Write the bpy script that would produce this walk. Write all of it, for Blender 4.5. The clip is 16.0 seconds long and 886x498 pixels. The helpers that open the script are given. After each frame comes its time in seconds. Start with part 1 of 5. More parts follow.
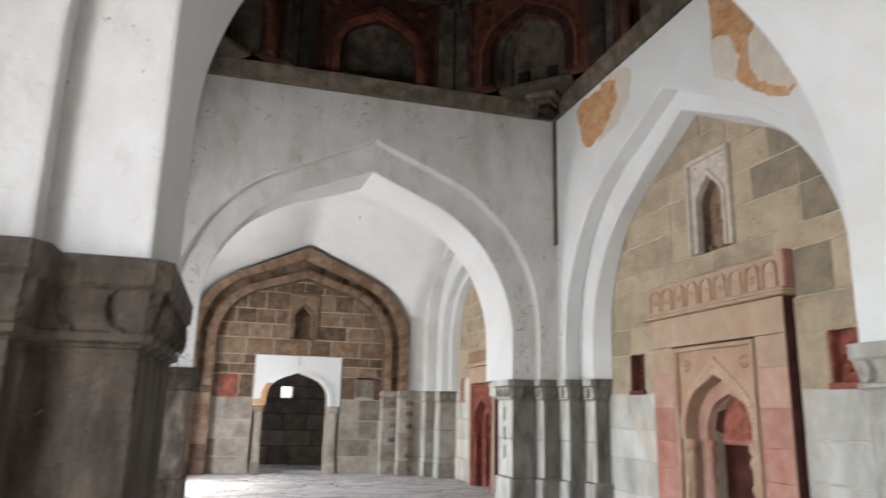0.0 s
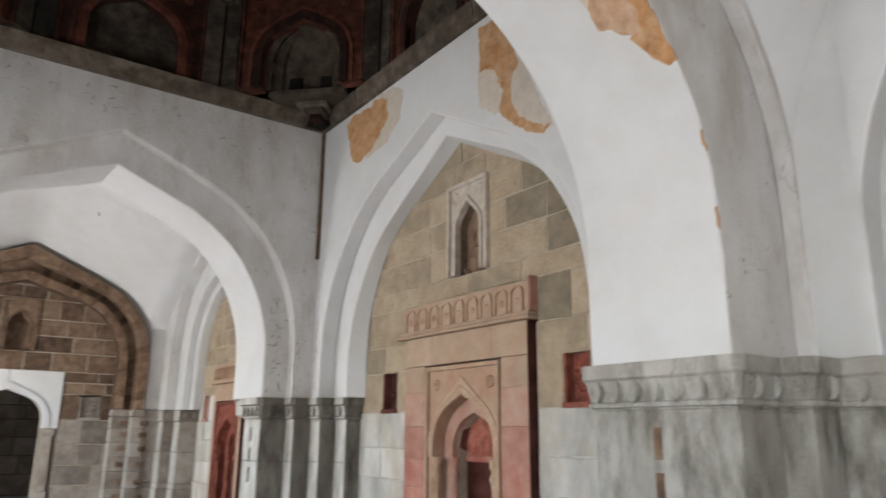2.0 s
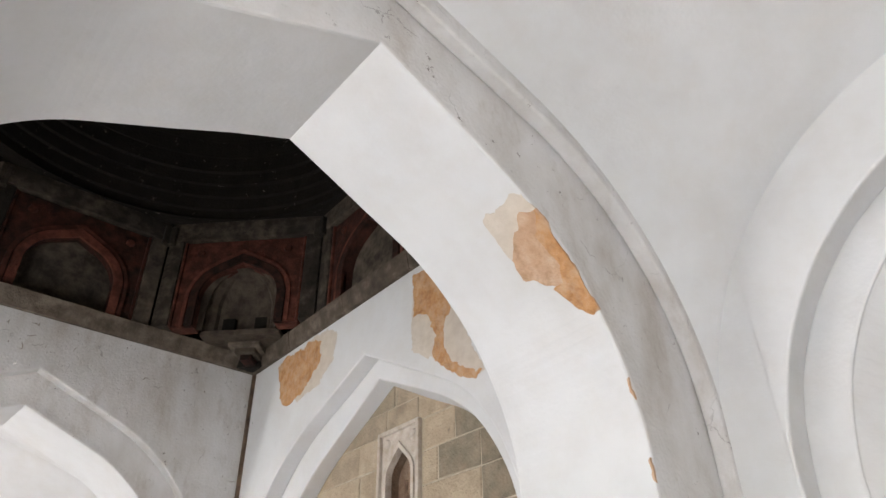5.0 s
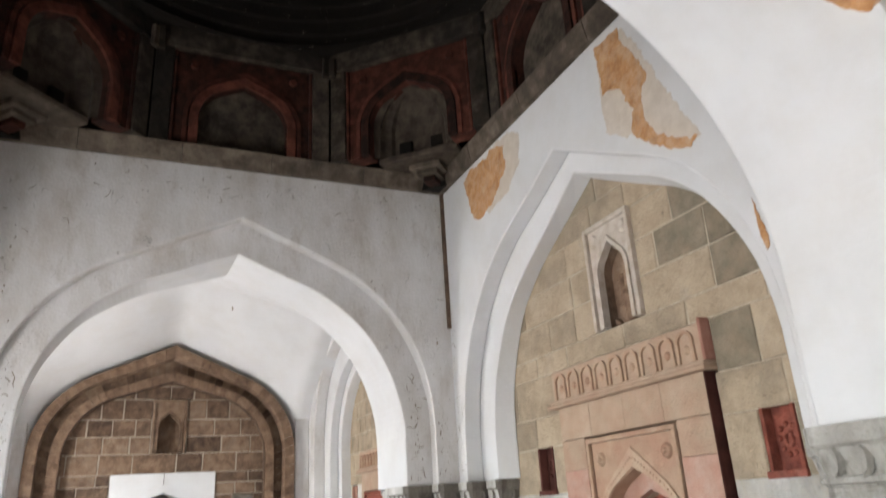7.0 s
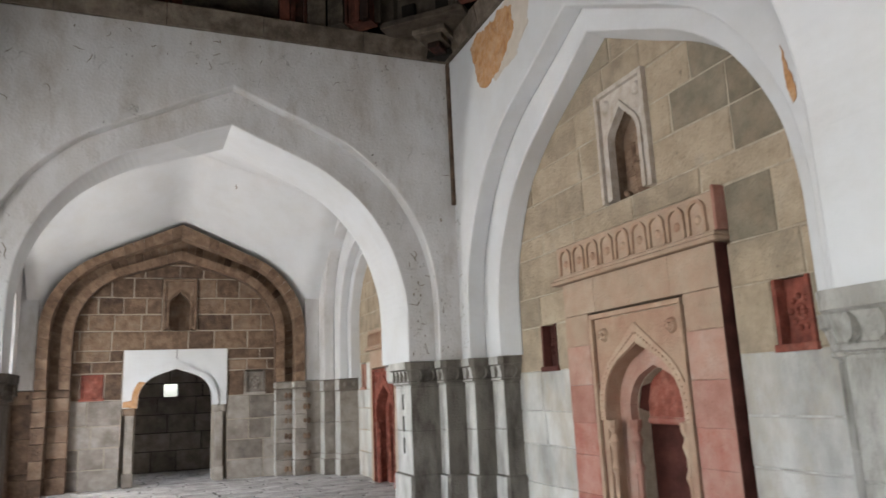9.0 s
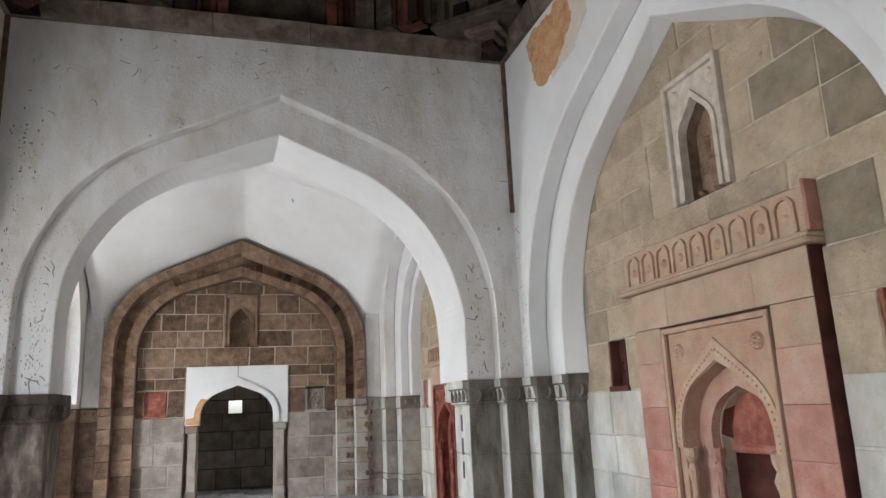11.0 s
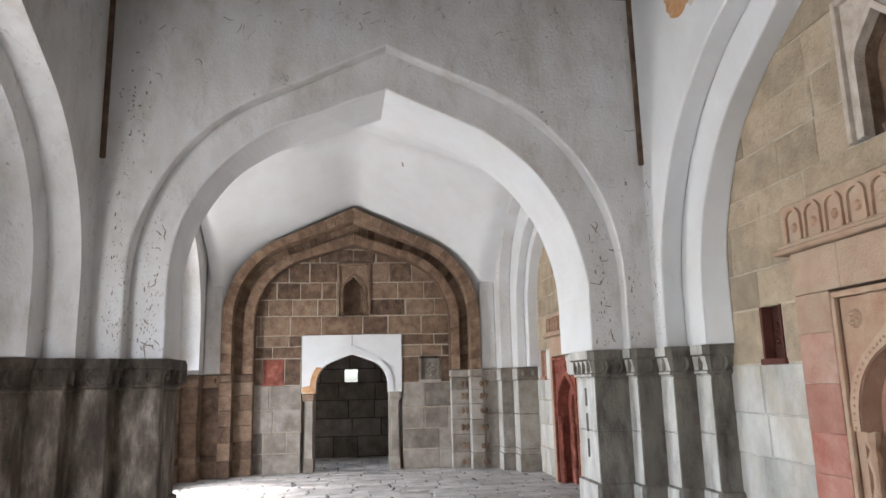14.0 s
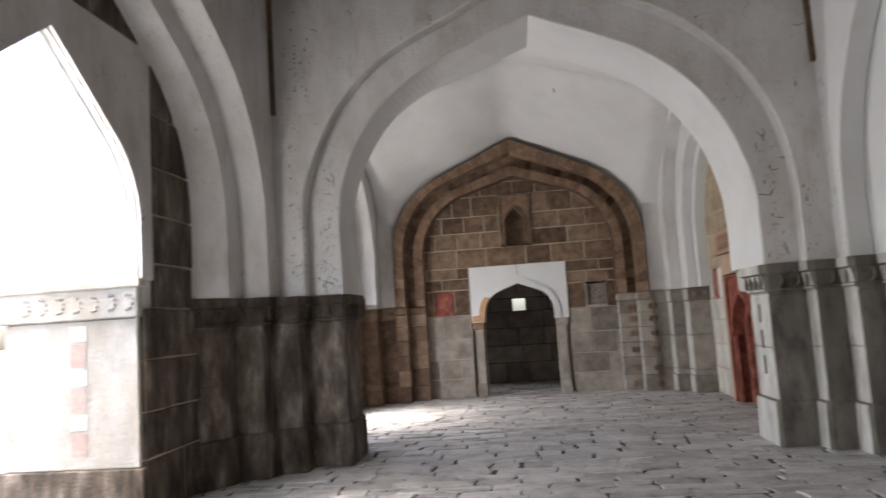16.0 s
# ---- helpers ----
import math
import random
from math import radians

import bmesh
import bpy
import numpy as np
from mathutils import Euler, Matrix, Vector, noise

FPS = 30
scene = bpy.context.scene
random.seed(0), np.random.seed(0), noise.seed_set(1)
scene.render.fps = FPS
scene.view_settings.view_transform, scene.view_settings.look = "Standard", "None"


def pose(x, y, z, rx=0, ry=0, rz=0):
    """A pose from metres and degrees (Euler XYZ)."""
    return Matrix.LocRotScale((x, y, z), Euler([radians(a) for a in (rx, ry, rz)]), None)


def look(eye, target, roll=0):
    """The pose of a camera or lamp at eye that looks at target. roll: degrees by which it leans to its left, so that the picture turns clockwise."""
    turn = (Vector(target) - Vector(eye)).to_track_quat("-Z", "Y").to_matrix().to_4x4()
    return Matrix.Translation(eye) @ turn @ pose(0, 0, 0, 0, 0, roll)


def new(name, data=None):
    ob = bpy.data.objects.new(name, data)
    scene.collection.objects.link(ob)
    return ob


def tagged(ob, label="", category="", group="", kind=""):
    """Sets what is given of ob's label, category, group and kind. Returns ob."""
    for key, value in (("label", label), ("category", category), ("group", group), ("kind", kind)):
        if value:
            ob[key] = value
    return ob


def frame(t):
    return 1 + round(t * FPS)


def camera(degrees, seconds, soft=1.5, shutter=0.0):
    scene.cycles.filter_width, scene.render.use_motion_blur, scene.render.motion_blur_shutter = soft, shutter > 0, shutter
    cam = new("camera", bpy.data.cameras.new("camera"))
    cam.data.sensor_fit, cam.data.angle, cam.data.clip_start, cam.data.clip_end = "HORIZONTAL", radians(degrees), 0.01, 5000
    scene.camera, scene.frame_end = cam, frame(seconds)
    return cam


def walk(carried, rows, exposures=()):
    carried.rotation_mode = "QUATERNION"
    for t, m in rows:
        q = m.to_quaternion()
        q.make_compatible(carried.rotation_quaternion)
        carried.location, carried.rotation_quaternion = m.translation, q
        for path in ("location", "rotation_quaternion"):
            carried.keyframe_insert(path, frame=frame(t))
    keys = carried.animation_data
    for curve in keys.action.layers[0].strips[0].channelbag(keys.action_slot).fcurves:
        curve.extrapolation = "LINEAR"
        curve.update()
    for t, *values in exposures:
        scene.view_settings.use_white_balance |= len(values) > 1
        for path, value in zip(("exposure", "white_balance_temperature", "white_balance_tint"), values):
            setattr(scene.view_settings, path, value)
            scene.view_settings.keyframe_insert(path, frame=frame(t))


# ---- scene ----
cam = camera(64.1, 16.0, shutter=0.5)
AREA_W = 1.2
EXPOSURES = [(0, 4.4, 6150, 6), (0.7, 4.22, 6200, 7), (2.0, 4.17, 6250, 7), (2.5, 4.17, 6250, 8), (3.2, 4.46, 6200, 8), (5.5, 4.6, 6250, 8), (6, 4.6, 6250, 8), (7, 4.52, 6250, 8), (8.0, 4.44, 6200, 6), (8.5, 4.26, 6200, 7), (9.5, 4.17, 6150, 6), (12, 4.27, 6050, 6), (13, 4.3, 6050, 6), (14.5, 4.35, 6100, 8), (15, 4.34, 6150, 8), (15.5, 4.35, 6200, 9), (16, 3.64, 6350, 10)]
PATH = [
    (0, (-1.701, -10.008, 1.404), (-1.174, -8.131, 1.85), 1.3),
    (0.5, (-1.654, -10.014, 1.449), (-0.865, -8.242, 1.935), 1.3),
    (1, (-1.569, -9.947, 1.437), (-0.552, -8.294, 1.921), -0.3),
    (1.5, (-1.589, -9.829, 1.463), (-0.554, -8.19, 1.957), -0.8),
    (2, (-1.588, -9.781, 1.44), (-0.469, -8.201, 1.94), 0.5),
    (2.5, (-1.582, -9.762, 1.491), (-0.316, -8.373, 2.175), 0.4),
    (3, (-1.666, -9.789, 1.479), (-0.561, -8.4, 2.402), -2.5),
    (3.2, (-1.638, -9.785, 1.488), (-0.523, -8.491, 2.529), -1.8),
    (5.3, (-1.448, -9.753, 1.503), (-0.385, -8.486, 2.628), -0.4),
    (5.5, (-1.416, -9.662, 1.547), (-0.45, -8.342, 2.698), 2.2),
    (6, (-1.347, -9.376, 1.611), (-0.45, -7.871, 2.575), 0.9),
    (6.3, (-1.331, -9.229, 1.641), (-0.479, -7.64, 2.507), 0.4),
    (6.5, (-1.203, -9.166, 1.637), (-0.356, -7.574, 2.502), -2.9),
    (7, (-1.148, -9.0, 1.612), (-0.371, -7.289, 2.296), -3.5),
    (7.5, (-0.987, -8.937, 1.608), (-0.161, -7.217, 2.208), -4.9),
    (8, (-0.969, -8.884, 1.553), (-0.205, -7.158, 2.215), -3.0),
    (8.5, (-0.938, -8.772, 1.538), (-0.079, -7.029, 2.011), 0.9),
    (9, (-0.763, -8.669, 1.508), (-0.023, -6.853, 1.9), -2.6),
    (9.5, (-0.733, -8.612, 1.507), (-0.098, -6.768, 1.951), -3.2),
    (9.7, (-0.676, -8.571, 1.54), (-0.08, -6.711, 1.973), -3.3),
    (11.8, (-0.321, -8.012, 1.593), (0.172, -6.126, 2.04), -1.3),
    (12, (-0.292, -7.962, 1.592), (0.133, -6.064, 2.058), -1.8),
    (12.5, (-0.217, -7.787, 1.603), (0.017, -5.87, 2.124), -3.0),
    (13, (-0.202, -7.692, 1.587), (0.033, -5.767, 2.074), -2.1),
    (13.5, (-0.262, -7.608, 1.587), (0.002, -5.673, 2.019), -1.8),
    (14, (-0.315, -7.55, 1.578), (-0.073, -5.6, 1.95), -1.4),
    (14.5, (-0.342, -7.527, 1.542), (-0.087, -5.571, 1.872), -1.2),
    (15, (-0.274, -7.547, 1.569), (-0.149, -5.573, 1.866), -2.3),
    (15.5, (-0.236, -7.616, 1.537), (-0.252, -5.63, 1.767), -3.4),
    (16, (-0.228, -7.707, 1.52), (-0.455, -5.73, 1.722), -3.7),
]
from mathutils.geometry import tessellate_polygon

walk(cam, [(t, look(eye, target, roll)) for t, eye, target, roll in PATH], EXPOSURES)

# ---- world and sun ----
world = bpy.data.worlds.new("hazy_sky")
scene.world = world
world.use_nodes = True
wn = world.node_tree
sky = wn.nodes.new("ShaderNodeTexSky")
sky.sky_type = 'NISHITA'
sky.sun_disc = False
sky.sun_elevation, sky.sun_rotation = radians(58), radians(250)
sky.air_density, sky.dust_density = 1.0, 4.0
wn.links.new(sky.outputs[0], wn.nodes["Background"].inputs[0])
wn.nodes["Background"].inputs[1].default_value = 0.085
sun = new("sun", bpy.data.lights.new("sun", 'SUN'))
sun.data.energy, sun.data.angle, sun.data.color = 0.2, radians(10), (1.0, 0.965, 0.92)
sun.rotation_euler = (radians(32), 0, radians(-70))
# area lamps added in the three facade openings in place of sky light
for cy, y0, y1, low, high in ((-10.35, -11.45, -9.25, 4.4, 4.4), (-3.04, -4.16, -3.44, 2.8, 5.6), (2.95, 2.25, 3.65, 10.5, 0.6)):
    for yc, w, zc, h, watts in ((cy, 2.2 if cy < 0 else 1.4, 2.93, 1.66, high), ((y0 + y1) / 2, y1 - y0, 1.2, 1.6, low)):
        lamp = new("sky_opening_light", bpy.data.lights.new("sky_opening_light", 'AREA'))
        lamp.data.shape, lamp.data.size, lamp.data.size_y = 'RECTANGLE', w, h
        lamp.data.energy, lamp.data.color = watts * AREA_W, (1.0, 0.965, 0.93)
        # the end bay's lamp stands farther out, to narrow its spread
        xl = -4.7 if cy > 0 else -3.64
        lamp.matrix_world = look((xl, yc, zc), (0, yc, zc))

# ---- materials ----
def ramp_mat(name, stops, scale=3.0, rough=0.85, bump=0.25, fine=45.0, rand=0.0, stain=None, stain_amount=0.5, stain_scale=0.9, stretch=(1, 1, 1), spot=0.0, spot_col=(0.05, 0.045, 0.04), stain_from=0.45, crackle=0.0, crackle_scale=2.2, spot_from=0.67):
    """A mineral surface: mottled colour, stains of their own shape, fine grain, relief."""
    m = bpy.data.materials.new(name)
    m.use_nodes = True
    n, l = m.node_tree.nodes, m.node_tree.links
    b = n["Principled BSDF"]
    b.inputs["Roughness"].default_value = rough
    b.inputs["Specular IOR Level"].default_value = 0.25
    tc = n.new("ShaderNodeTexCoord")
    mp = n.new("ShaderNodeMapping")
    geo = n.new("ShaderNodeNewGeometry")
    mp.inputs["Scale"].default_value = stretch
    l.new(geo.outputs["Position"], mp.inputs["Vector"])
    n1 = n.new("ShaderNodeTexNoise")
    n1.inputs["Scale"].default_value, n1.inputs["Detail"].default_value, n1.inputs["Roughness"].default_value = scale, 6, 0.62
    l.new(mp.outputs[0], n1.inputs["Vector"])
    cr = n.new("ShaderNodeValToRGB")
    e = cr.color_ramp.elements
    e[0].position, e[0].color = stops[0][0], (*stops[0][1], 1)
    e[1].position, e[1].color = stops[-1][0], (*stops[-1][1], 1)
    for p, c in stops[1:-1]:
        k = e.new(p)
        k.color = (*c, 1)
    fac = n1.outputs[0]
    if rand > 0:
        oi = n.new("ShaderNodeObjectInfo")
        isl = n.new("ShaderNodeNewGeometry")
        ad = n.new("ShaderNodeMath")
        ad.operation = 'ADD'
        l.new(oi.outputs["Random"], ad.inputs[0])
        l.new(isl.outputs["Random Per Island"], ad.inputs[1])
        fr = n.new("ShaderNodeMath")
        fr.operation = 'FRACT'
        l.new(ad.outputs[0], fr.inputs[0])
        mx = n.new("ShaderNodeMix")
        mx.inputs[0].default_value = rand
        l.new(n1.outputs[0], mx.inputs[2])
        l.new(fr.outputs[0], mx.inputs[3])
        fac = mx.outputs[0]
    l.new(fac, cr.inputs[0])
    col = cr.outputs[0]
    if stain:
        n2 = n.new("ShaderNodeTexNoise")
        n2.inputs["Scale"].default_value, n2.inputs["Detail"].default_value, n2.inputs["Roughness"].default_value = stain_scale, 8, 0.7
        l.new(mp.outputs[0], n2.inputs["Vector"])
        r2 = n.new("ShaderNodeMapRange")
        r2.inputs[1].default_value, r2.inputs[2].default_value, r2.inputs[4].default_value = stain_from, stain_from + 0.24, stain_amount
        l.new(n2.outputs[0], r2.inputs[0])
        m2 = n.new("ShaderNodeMix")
        m2.data_type = 'RGBA'
        l.new(r2.outputs[0], m2.inputs[0])
        l.new(col, m2.inputs[6])
        m2.inputs[7].default_value = (*stain, 1)
        col = m2.outputs[2]
    if spot > 0:
        n4 = n.new("ShaderNodeTexNoise")
        n4.inputs["Scale"].default_value, n4.inputs["Detail"].default_value = 8.5, 9
        n4.inputs["Roughness"].default_value = 0.75
        l.new(geo.outputs["Position"], n4.inputs["Vector"])
        r4 = n.new("ShaderNodeMapRange")
        r4.inputs[1].default_value, r4.inputs[2].default_value, r4.inputs[4].default_value = spot_from, spot_from + 0.05, spot
        l.new(n4.outputs[0], r4.inputs[0])
        m4 = n.new("ShaderNodeMix")
        m4.data_type = 'RGBA'
        l.new(r4.outputs[0], m4.inputs[0])
        l.new(col, m4.inputs[6])
        m4.inputs[7].default_value = (*spot_col, 1)
        col = m4.outputs[2]
    if crackle > 0:
        # broken hairline cracks: warped cell edges, kept only in patches
        wv = n.new("ShaderNodeTexNoise")
        wv.inputs["Scale"].default_value, wv.inputs["Detail"].default_value = 5.0, 6
        l.new(geo.outputs["Position"], wv.inputs["Vector"])
        wm = n.new("ShaderNodeMix")
        wm.data_type = 'VECTOR'
        wm.inputs[0].default_value = 0.22
        l.new(geo.outputs["Position"], wm.inputs[4])
        l.new(wv.outputs["Color"], wm.inputs[5])
        vo = n.new("ShaderNodeTexVoronoi")
        vo.feature = 'DISTANCE_TO_EDGE'
        vo.inputs["Scale"].default_value = crackle_scale
        l.new(wm.outputs[1], vo.inputs["Vector"])
        line = n.new("ShaderNodeMapRange")
        line.inputs[1].default_value, line.inputs[2].default_value, line.inputs[3].default_value, line.inputs[4].default_value = 0.004, 0.012, 1.0, 0.0
        l.new(vo.outputs["Distance"], line.inputs[0])
        mk = n.new("ShaderNodeTexNoise")
        mk.inputs["Scale"].default_value, mk.inputs["Detail"].default_value = 3.2, 5
        l.new(geo.outputs["Position"], mk.inputs["Vector"])
        mr = n.new("ShaderNodeMapRange")
        mr.inputs[1].default_value, mr.inputs[2].default_value, mr.inputs[4].default_value = 0.57, 0.66, crackle
        l.new(mk.outputs[0], mr.inputs[0])
        mu = n.new("ShaderNodeMath")
        mu.operation = 'MULTIPLY'
        l.new(line.outputs[0], mu.inputs[0])
        l.new(mr.outputs[0], mu.inputs[1])
        m5 = n.new("ShaderNodeMix")
        m5.data_type = 'RGBA'
        l.new(mu.outputs[0], m5.inputs[0])
        l.new(col, m5.inputs[6])
        m5.inputs[7].default_value = (0.07, 0.06, 0.05, 1)
        col = m5.outputs[2]
    l.new(col, b.inputs["Base Color"])
    n3 = n.new("ShaderNodeTexNoise")
    n3.inputs["Scale"].default_value, n3.inputs["Detail"].default_value = fine, 8
    l.new(geo.outputs["Position"], n3.inputs["Vector"])
    n5 = n.new("ShaderNodeTexNoise")
    n5.inputs["Scale"].default_value, n5.inputs["Detail"].default_value = fine * 0.14, 4
    l.new(geo.outputs["Position"], n5.inputs["Vector"])
    sm = n.new("ShaderNodeMath")
    sm.operation = 'MULTIPLY_ADD'
    sm.inputs[1].default_value = 1.6
    l.new(n5.outputs[0], sm.inputs[0])
    l.new(n3.outputs[0], sm.inputs[2])
    bp = n.new("ShaderNodeBump")
    bp.inputs["Strength"].default_value, bp.inputs["Distance"].default_value = bump, 0.02
    l.new(sm.outputs[0], bp.inputs["Height"])
    l.new(bp.outputs[0], b.inputs["Normal"])
    return m


PLASTER = ramp_mat("lime_plaster", [(0.30, (0.46, 0.43, 0.40)), (0.45, (0.555, 0.54, 0.525)), (0.58, (0.61, 0.60, 0.595)), (0.75, (0.66, 0.655, 0.655))], 2.2, 0.8, 0.4, 30,
                   stain=(0.25, 0.195, 0.14), stain_amount=0.5, stain_scale=3.4, stain_from=0.55, stretch=(1, 1, 0.5), spot=0.85, spot_col=(0.10, 0.085, 0.07), spot_from=0.63, crackle=0.4, crackle_scale=2.8)
CLEAN = ramp_mat("fresh_lime_plaster", [(0.3, (0.575, 0.575, 0.575)), (0.5, (0.615, 0.62, 0.625)), (0.75, (0.645, 0.65, 0.655))], 1.6, 0.75, 0.12, 30, stain=(0.53, 0.50, 0.45), stain_amount=0.25, stain_scale=2.0, spot=0.6, spot_col=(0.22, 0.18, 0.14), spot_from=0.70, crackle=0.0)
# court-side pier stone, darkened in colour for its backlit faces
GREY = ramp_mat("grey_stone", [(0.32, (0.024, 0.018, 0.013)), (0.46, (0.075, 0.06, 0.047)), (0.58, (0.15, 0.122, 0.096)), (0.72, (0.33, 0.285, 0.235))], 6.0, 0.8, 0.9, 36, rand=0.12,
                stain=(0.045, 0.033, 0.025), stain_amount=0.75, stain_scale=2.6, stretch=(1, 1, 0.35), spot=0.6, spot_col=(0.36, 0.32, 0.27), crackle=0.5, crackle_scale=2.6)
GREYW = ramp_mat("pale_grey_stone", [(0.3, (0.14, 0.13, 0.11)), (0.44, (0.28, 0.268, 0.24)), (0.56, (0.41, 0.398, 0.365)), (0.72, (0.57, 0.555, 0.515))], 6.0, 0.8, 0.8, 36, rand=0.1,
                 stain=(0.12, 0.09, 0.065), stain_amount=0.65, stain_scale=3.0, stain_from=0.5, stretch=(1, 1, 0.35), spot=0.6, spot_col=(0.64, 0.61, 0.57), crackle=0.5, crackle_scale=2.6)
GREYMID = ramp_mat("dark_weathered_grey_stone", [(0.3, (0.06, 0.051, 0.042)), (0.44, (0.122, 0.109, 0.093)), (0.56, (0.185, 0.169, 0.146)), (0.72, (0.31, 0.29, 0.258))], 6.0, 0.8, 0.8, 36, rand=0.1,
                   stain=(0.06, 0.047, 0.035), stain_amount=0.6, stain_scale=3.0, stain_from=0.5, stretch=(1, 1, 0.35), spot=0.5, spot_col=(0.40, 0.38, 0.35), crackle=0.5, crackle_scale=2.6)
BLOCK = ramp_mat("ashlar_tan_grey", [(0.2, (0.23, 0.187, 0.137)), (0.36, (0.29, 0.238, 0.175)), (0.5, (0.395, 0.317, 0.226)), (0.65, (0.45, 0.367, 0.265)), (0.85, (0.385, 0.34, 0.28))], 3.0, 0.85, 0.9, 34, rand=0.26,
                 stain=(0.21, 0.165, 0.11), stain_amount=0.6, stain_scale=3.2, stain_from=0.48, spot=0.5, spot_col=(0.12, 0.092, 0.066), spot_from=0.62)
OLIVE = ramp_mat("ashlar_dark_olive", [(0.25, (0.145, 0.122, 0.088)), (0.5, (0.24, 0.205, 0.15)), (0.75, (0.335, 0.285, 0.215))], 5.0, 0.85, 0.7, 34, rand=0.25, stain=(0.33, 0.25, 0.17), stain_amount=0.5, stain_scale=2.6, spot=0.4, spot_col=(0.09, 0.075, 0.06))
PALE = ramp_mat("ashlar_pale_grey", [(0.28, (0.28, 0.272, 0.25)), (0.42, (0.41, 0.40, 0.372)), (0.56, (0.53, 0.52, 0.485)), (0.75, (0.64, 0.625, 0.585))], 2.4, 0.85, 0.6, 36, rand=0.15,
                stain=(0.38, 0.31, 0.22), stain_amount=0.6, stain_scale=2.6, stretch=(1, 1, 0.5), spot=0.3, spot_col=(0.20, 0.18, 0.15))
BROWN = ramp_mat("ashlar_brown", [(0.28, (0.06, 0.036, 0.024)), (0.45, (0.14, 0.09, 0.059)), (0.58, (0.215, 0.142, 0.093)), (0.78, (0.28, 0.21, 0.155))], 6.5, 0.85, 0.9, 34, rand=0.28,
                 stain=(0.07, 0.05, 0.038), stain_amount=0.5, stain_scale=3.2, spot=0.35, spot_col=(0.32, 0.26, 0.20))
RINGSTONE = ramp_mat("rust_brown_voussoir", [(0.28, (0.10, 0.062, 0.04)), (0.45, (0.19, 0.122, 0.08)), (0.6, (0.27, 0.18, 0.12)), (0.78, (0.34, 0.255, 0.19))], 7.5, 0.85, 0.9, 34, rand=0.2,
                     stain=(0.09, 0.06, 0.042), stain_amount=0.5, stain_scale=3.6, spot=0.4, spot_col=(0.36, 0.29, 0.22))
BROWNLOW = ramp_mat("ashlar_grey_brown", [(0.25, (0.115, 0.098, 0.082)), (0.45, (0.225, 0.195, 0.166)), (0.6, (0.315, 0.28, 0.243)), (0.8, (0.40, 0.362, 0.32))], 4.0, 0.85, 0.7, 36, rand=0.28,
                    stain=(0.13, 0.10, 0.078), stain_amount=0.55, stain_scale=2.6, spot=0.5, spot_col=(0.38, 0.35, 0.31))
RED = ramp_mat("red_sandstone", [(0.25, (0.30, 0.125, 0.095)), (0.45, (0.385, 0.20, 0.155)), (0.6, (0.43, 0.265, 0.205)), (0.8, (0.45, 0.34, 0.275))], 4.5, 0.85, 0.45, 40, rand=0.3,
               stain=(0.27, 0.13, 0.095), stain_amount=0.6, stain_scale=2.8, spot=0.5, spot_col=(0.17, 0.075, 0.055), spot_from=0.64)
REDLOW = ramp_mat("worn_red_sandstone", [(0.25, (0.27, 0.082, 0.06)), (0.5, (0.365, 0.145, 0.108)), (0.75, (0.45, 0.25, 0.195))], 4, 0.85, 0.6, 36, rand=0.2, stain=(0.48, 0.36, 0.29), stain_amount=0.5, stain_scale=2.5)
DEEPRED = ramp_mat("deep_red_sandstone", [(0.28, (0.13, 0.036, 0.025)), (0.5, (0.25, 0.075, 0.051)), (0.72, (0.38, 0.155, 0.11))], 7, 0.85, 0.7, 40, rand=0.2, stain=(0.075, 0.028, 0.021), stain_amount=0.6, stain_scale=5)
SAND = ramp_mat("buff_sandstone", [(0.25, (0.32, 0.205, 0.14)), (0.5, (0.41, 0.285, 0.20)), (0.75, (0.48, 0.365, 0.265))], 5, 0.85, 0.5, 50, rand=0.3, stain=(0.36, 0.18, 0.125), stain_amount=0.6, stain_scale=2.6)
MORTAR = ramp_mat("lime_mortar", [(0.25, (0.31, 0.255, 0.185)), (0.75, (0.56, 0.49, 0.38))], 8, 0.9, 0.4, 60)
DARKMORTAR = ramp_mat("aged_mortar", [(0.2, (0.27, 0.23, 0.18)), (0.8, (0.40, 0.345, 0.28))], 8, 0.9, 0.4, 60)
# dome and drum stones: the lack of light up there is in their colours
DRUM = ramp_mat("shade_dark_stone", [(0.25, (0.004, 0.003, 0.002)), (0.75, (0.014, 0.0105, 0.0075))], 3.5, 0.9, 0.4, 30, rand=0.3, stain=(0.010, 0.008, 0.006), stain_amount=0.6, spot=0.7, spot_col=(0.17, 0.15, 0.125), spot_from=0.62)
DRUMRED = ramp_mat("shade_dark_red_sandstone", [(0.30, (0.012, 0.005, 0.003)), (0.5, (0.058, 0.017, 0.010)), (0.75, (0.17, 0.054, 0.034))], 6, 0.9, 0.6, 40, rand=0.3, stain=(0.018, 0.011, 0.008), stain_amount=0.5)
DRUMGREY = ramp_mat("weathered_shaded_drum_stone", [(0.30, (0.008, 0.006, 0.004)), (0.5, (0.032, 0.025, 0.018)), (0.75, (0.125, 0.10, 0.075))], 5, 0.9, 0.4, 40, rand=0.3, stain=(0.022, 0.019, 0.016), stain_amount=0.65, stain_scale=1.6)
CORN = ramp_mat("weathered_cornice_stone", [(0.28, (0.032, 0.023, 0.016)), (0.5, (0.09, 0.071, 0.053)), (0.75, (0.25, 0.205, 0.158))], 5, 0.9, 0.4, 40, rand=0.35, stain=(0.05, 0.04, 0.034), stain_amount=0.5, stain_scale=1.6)
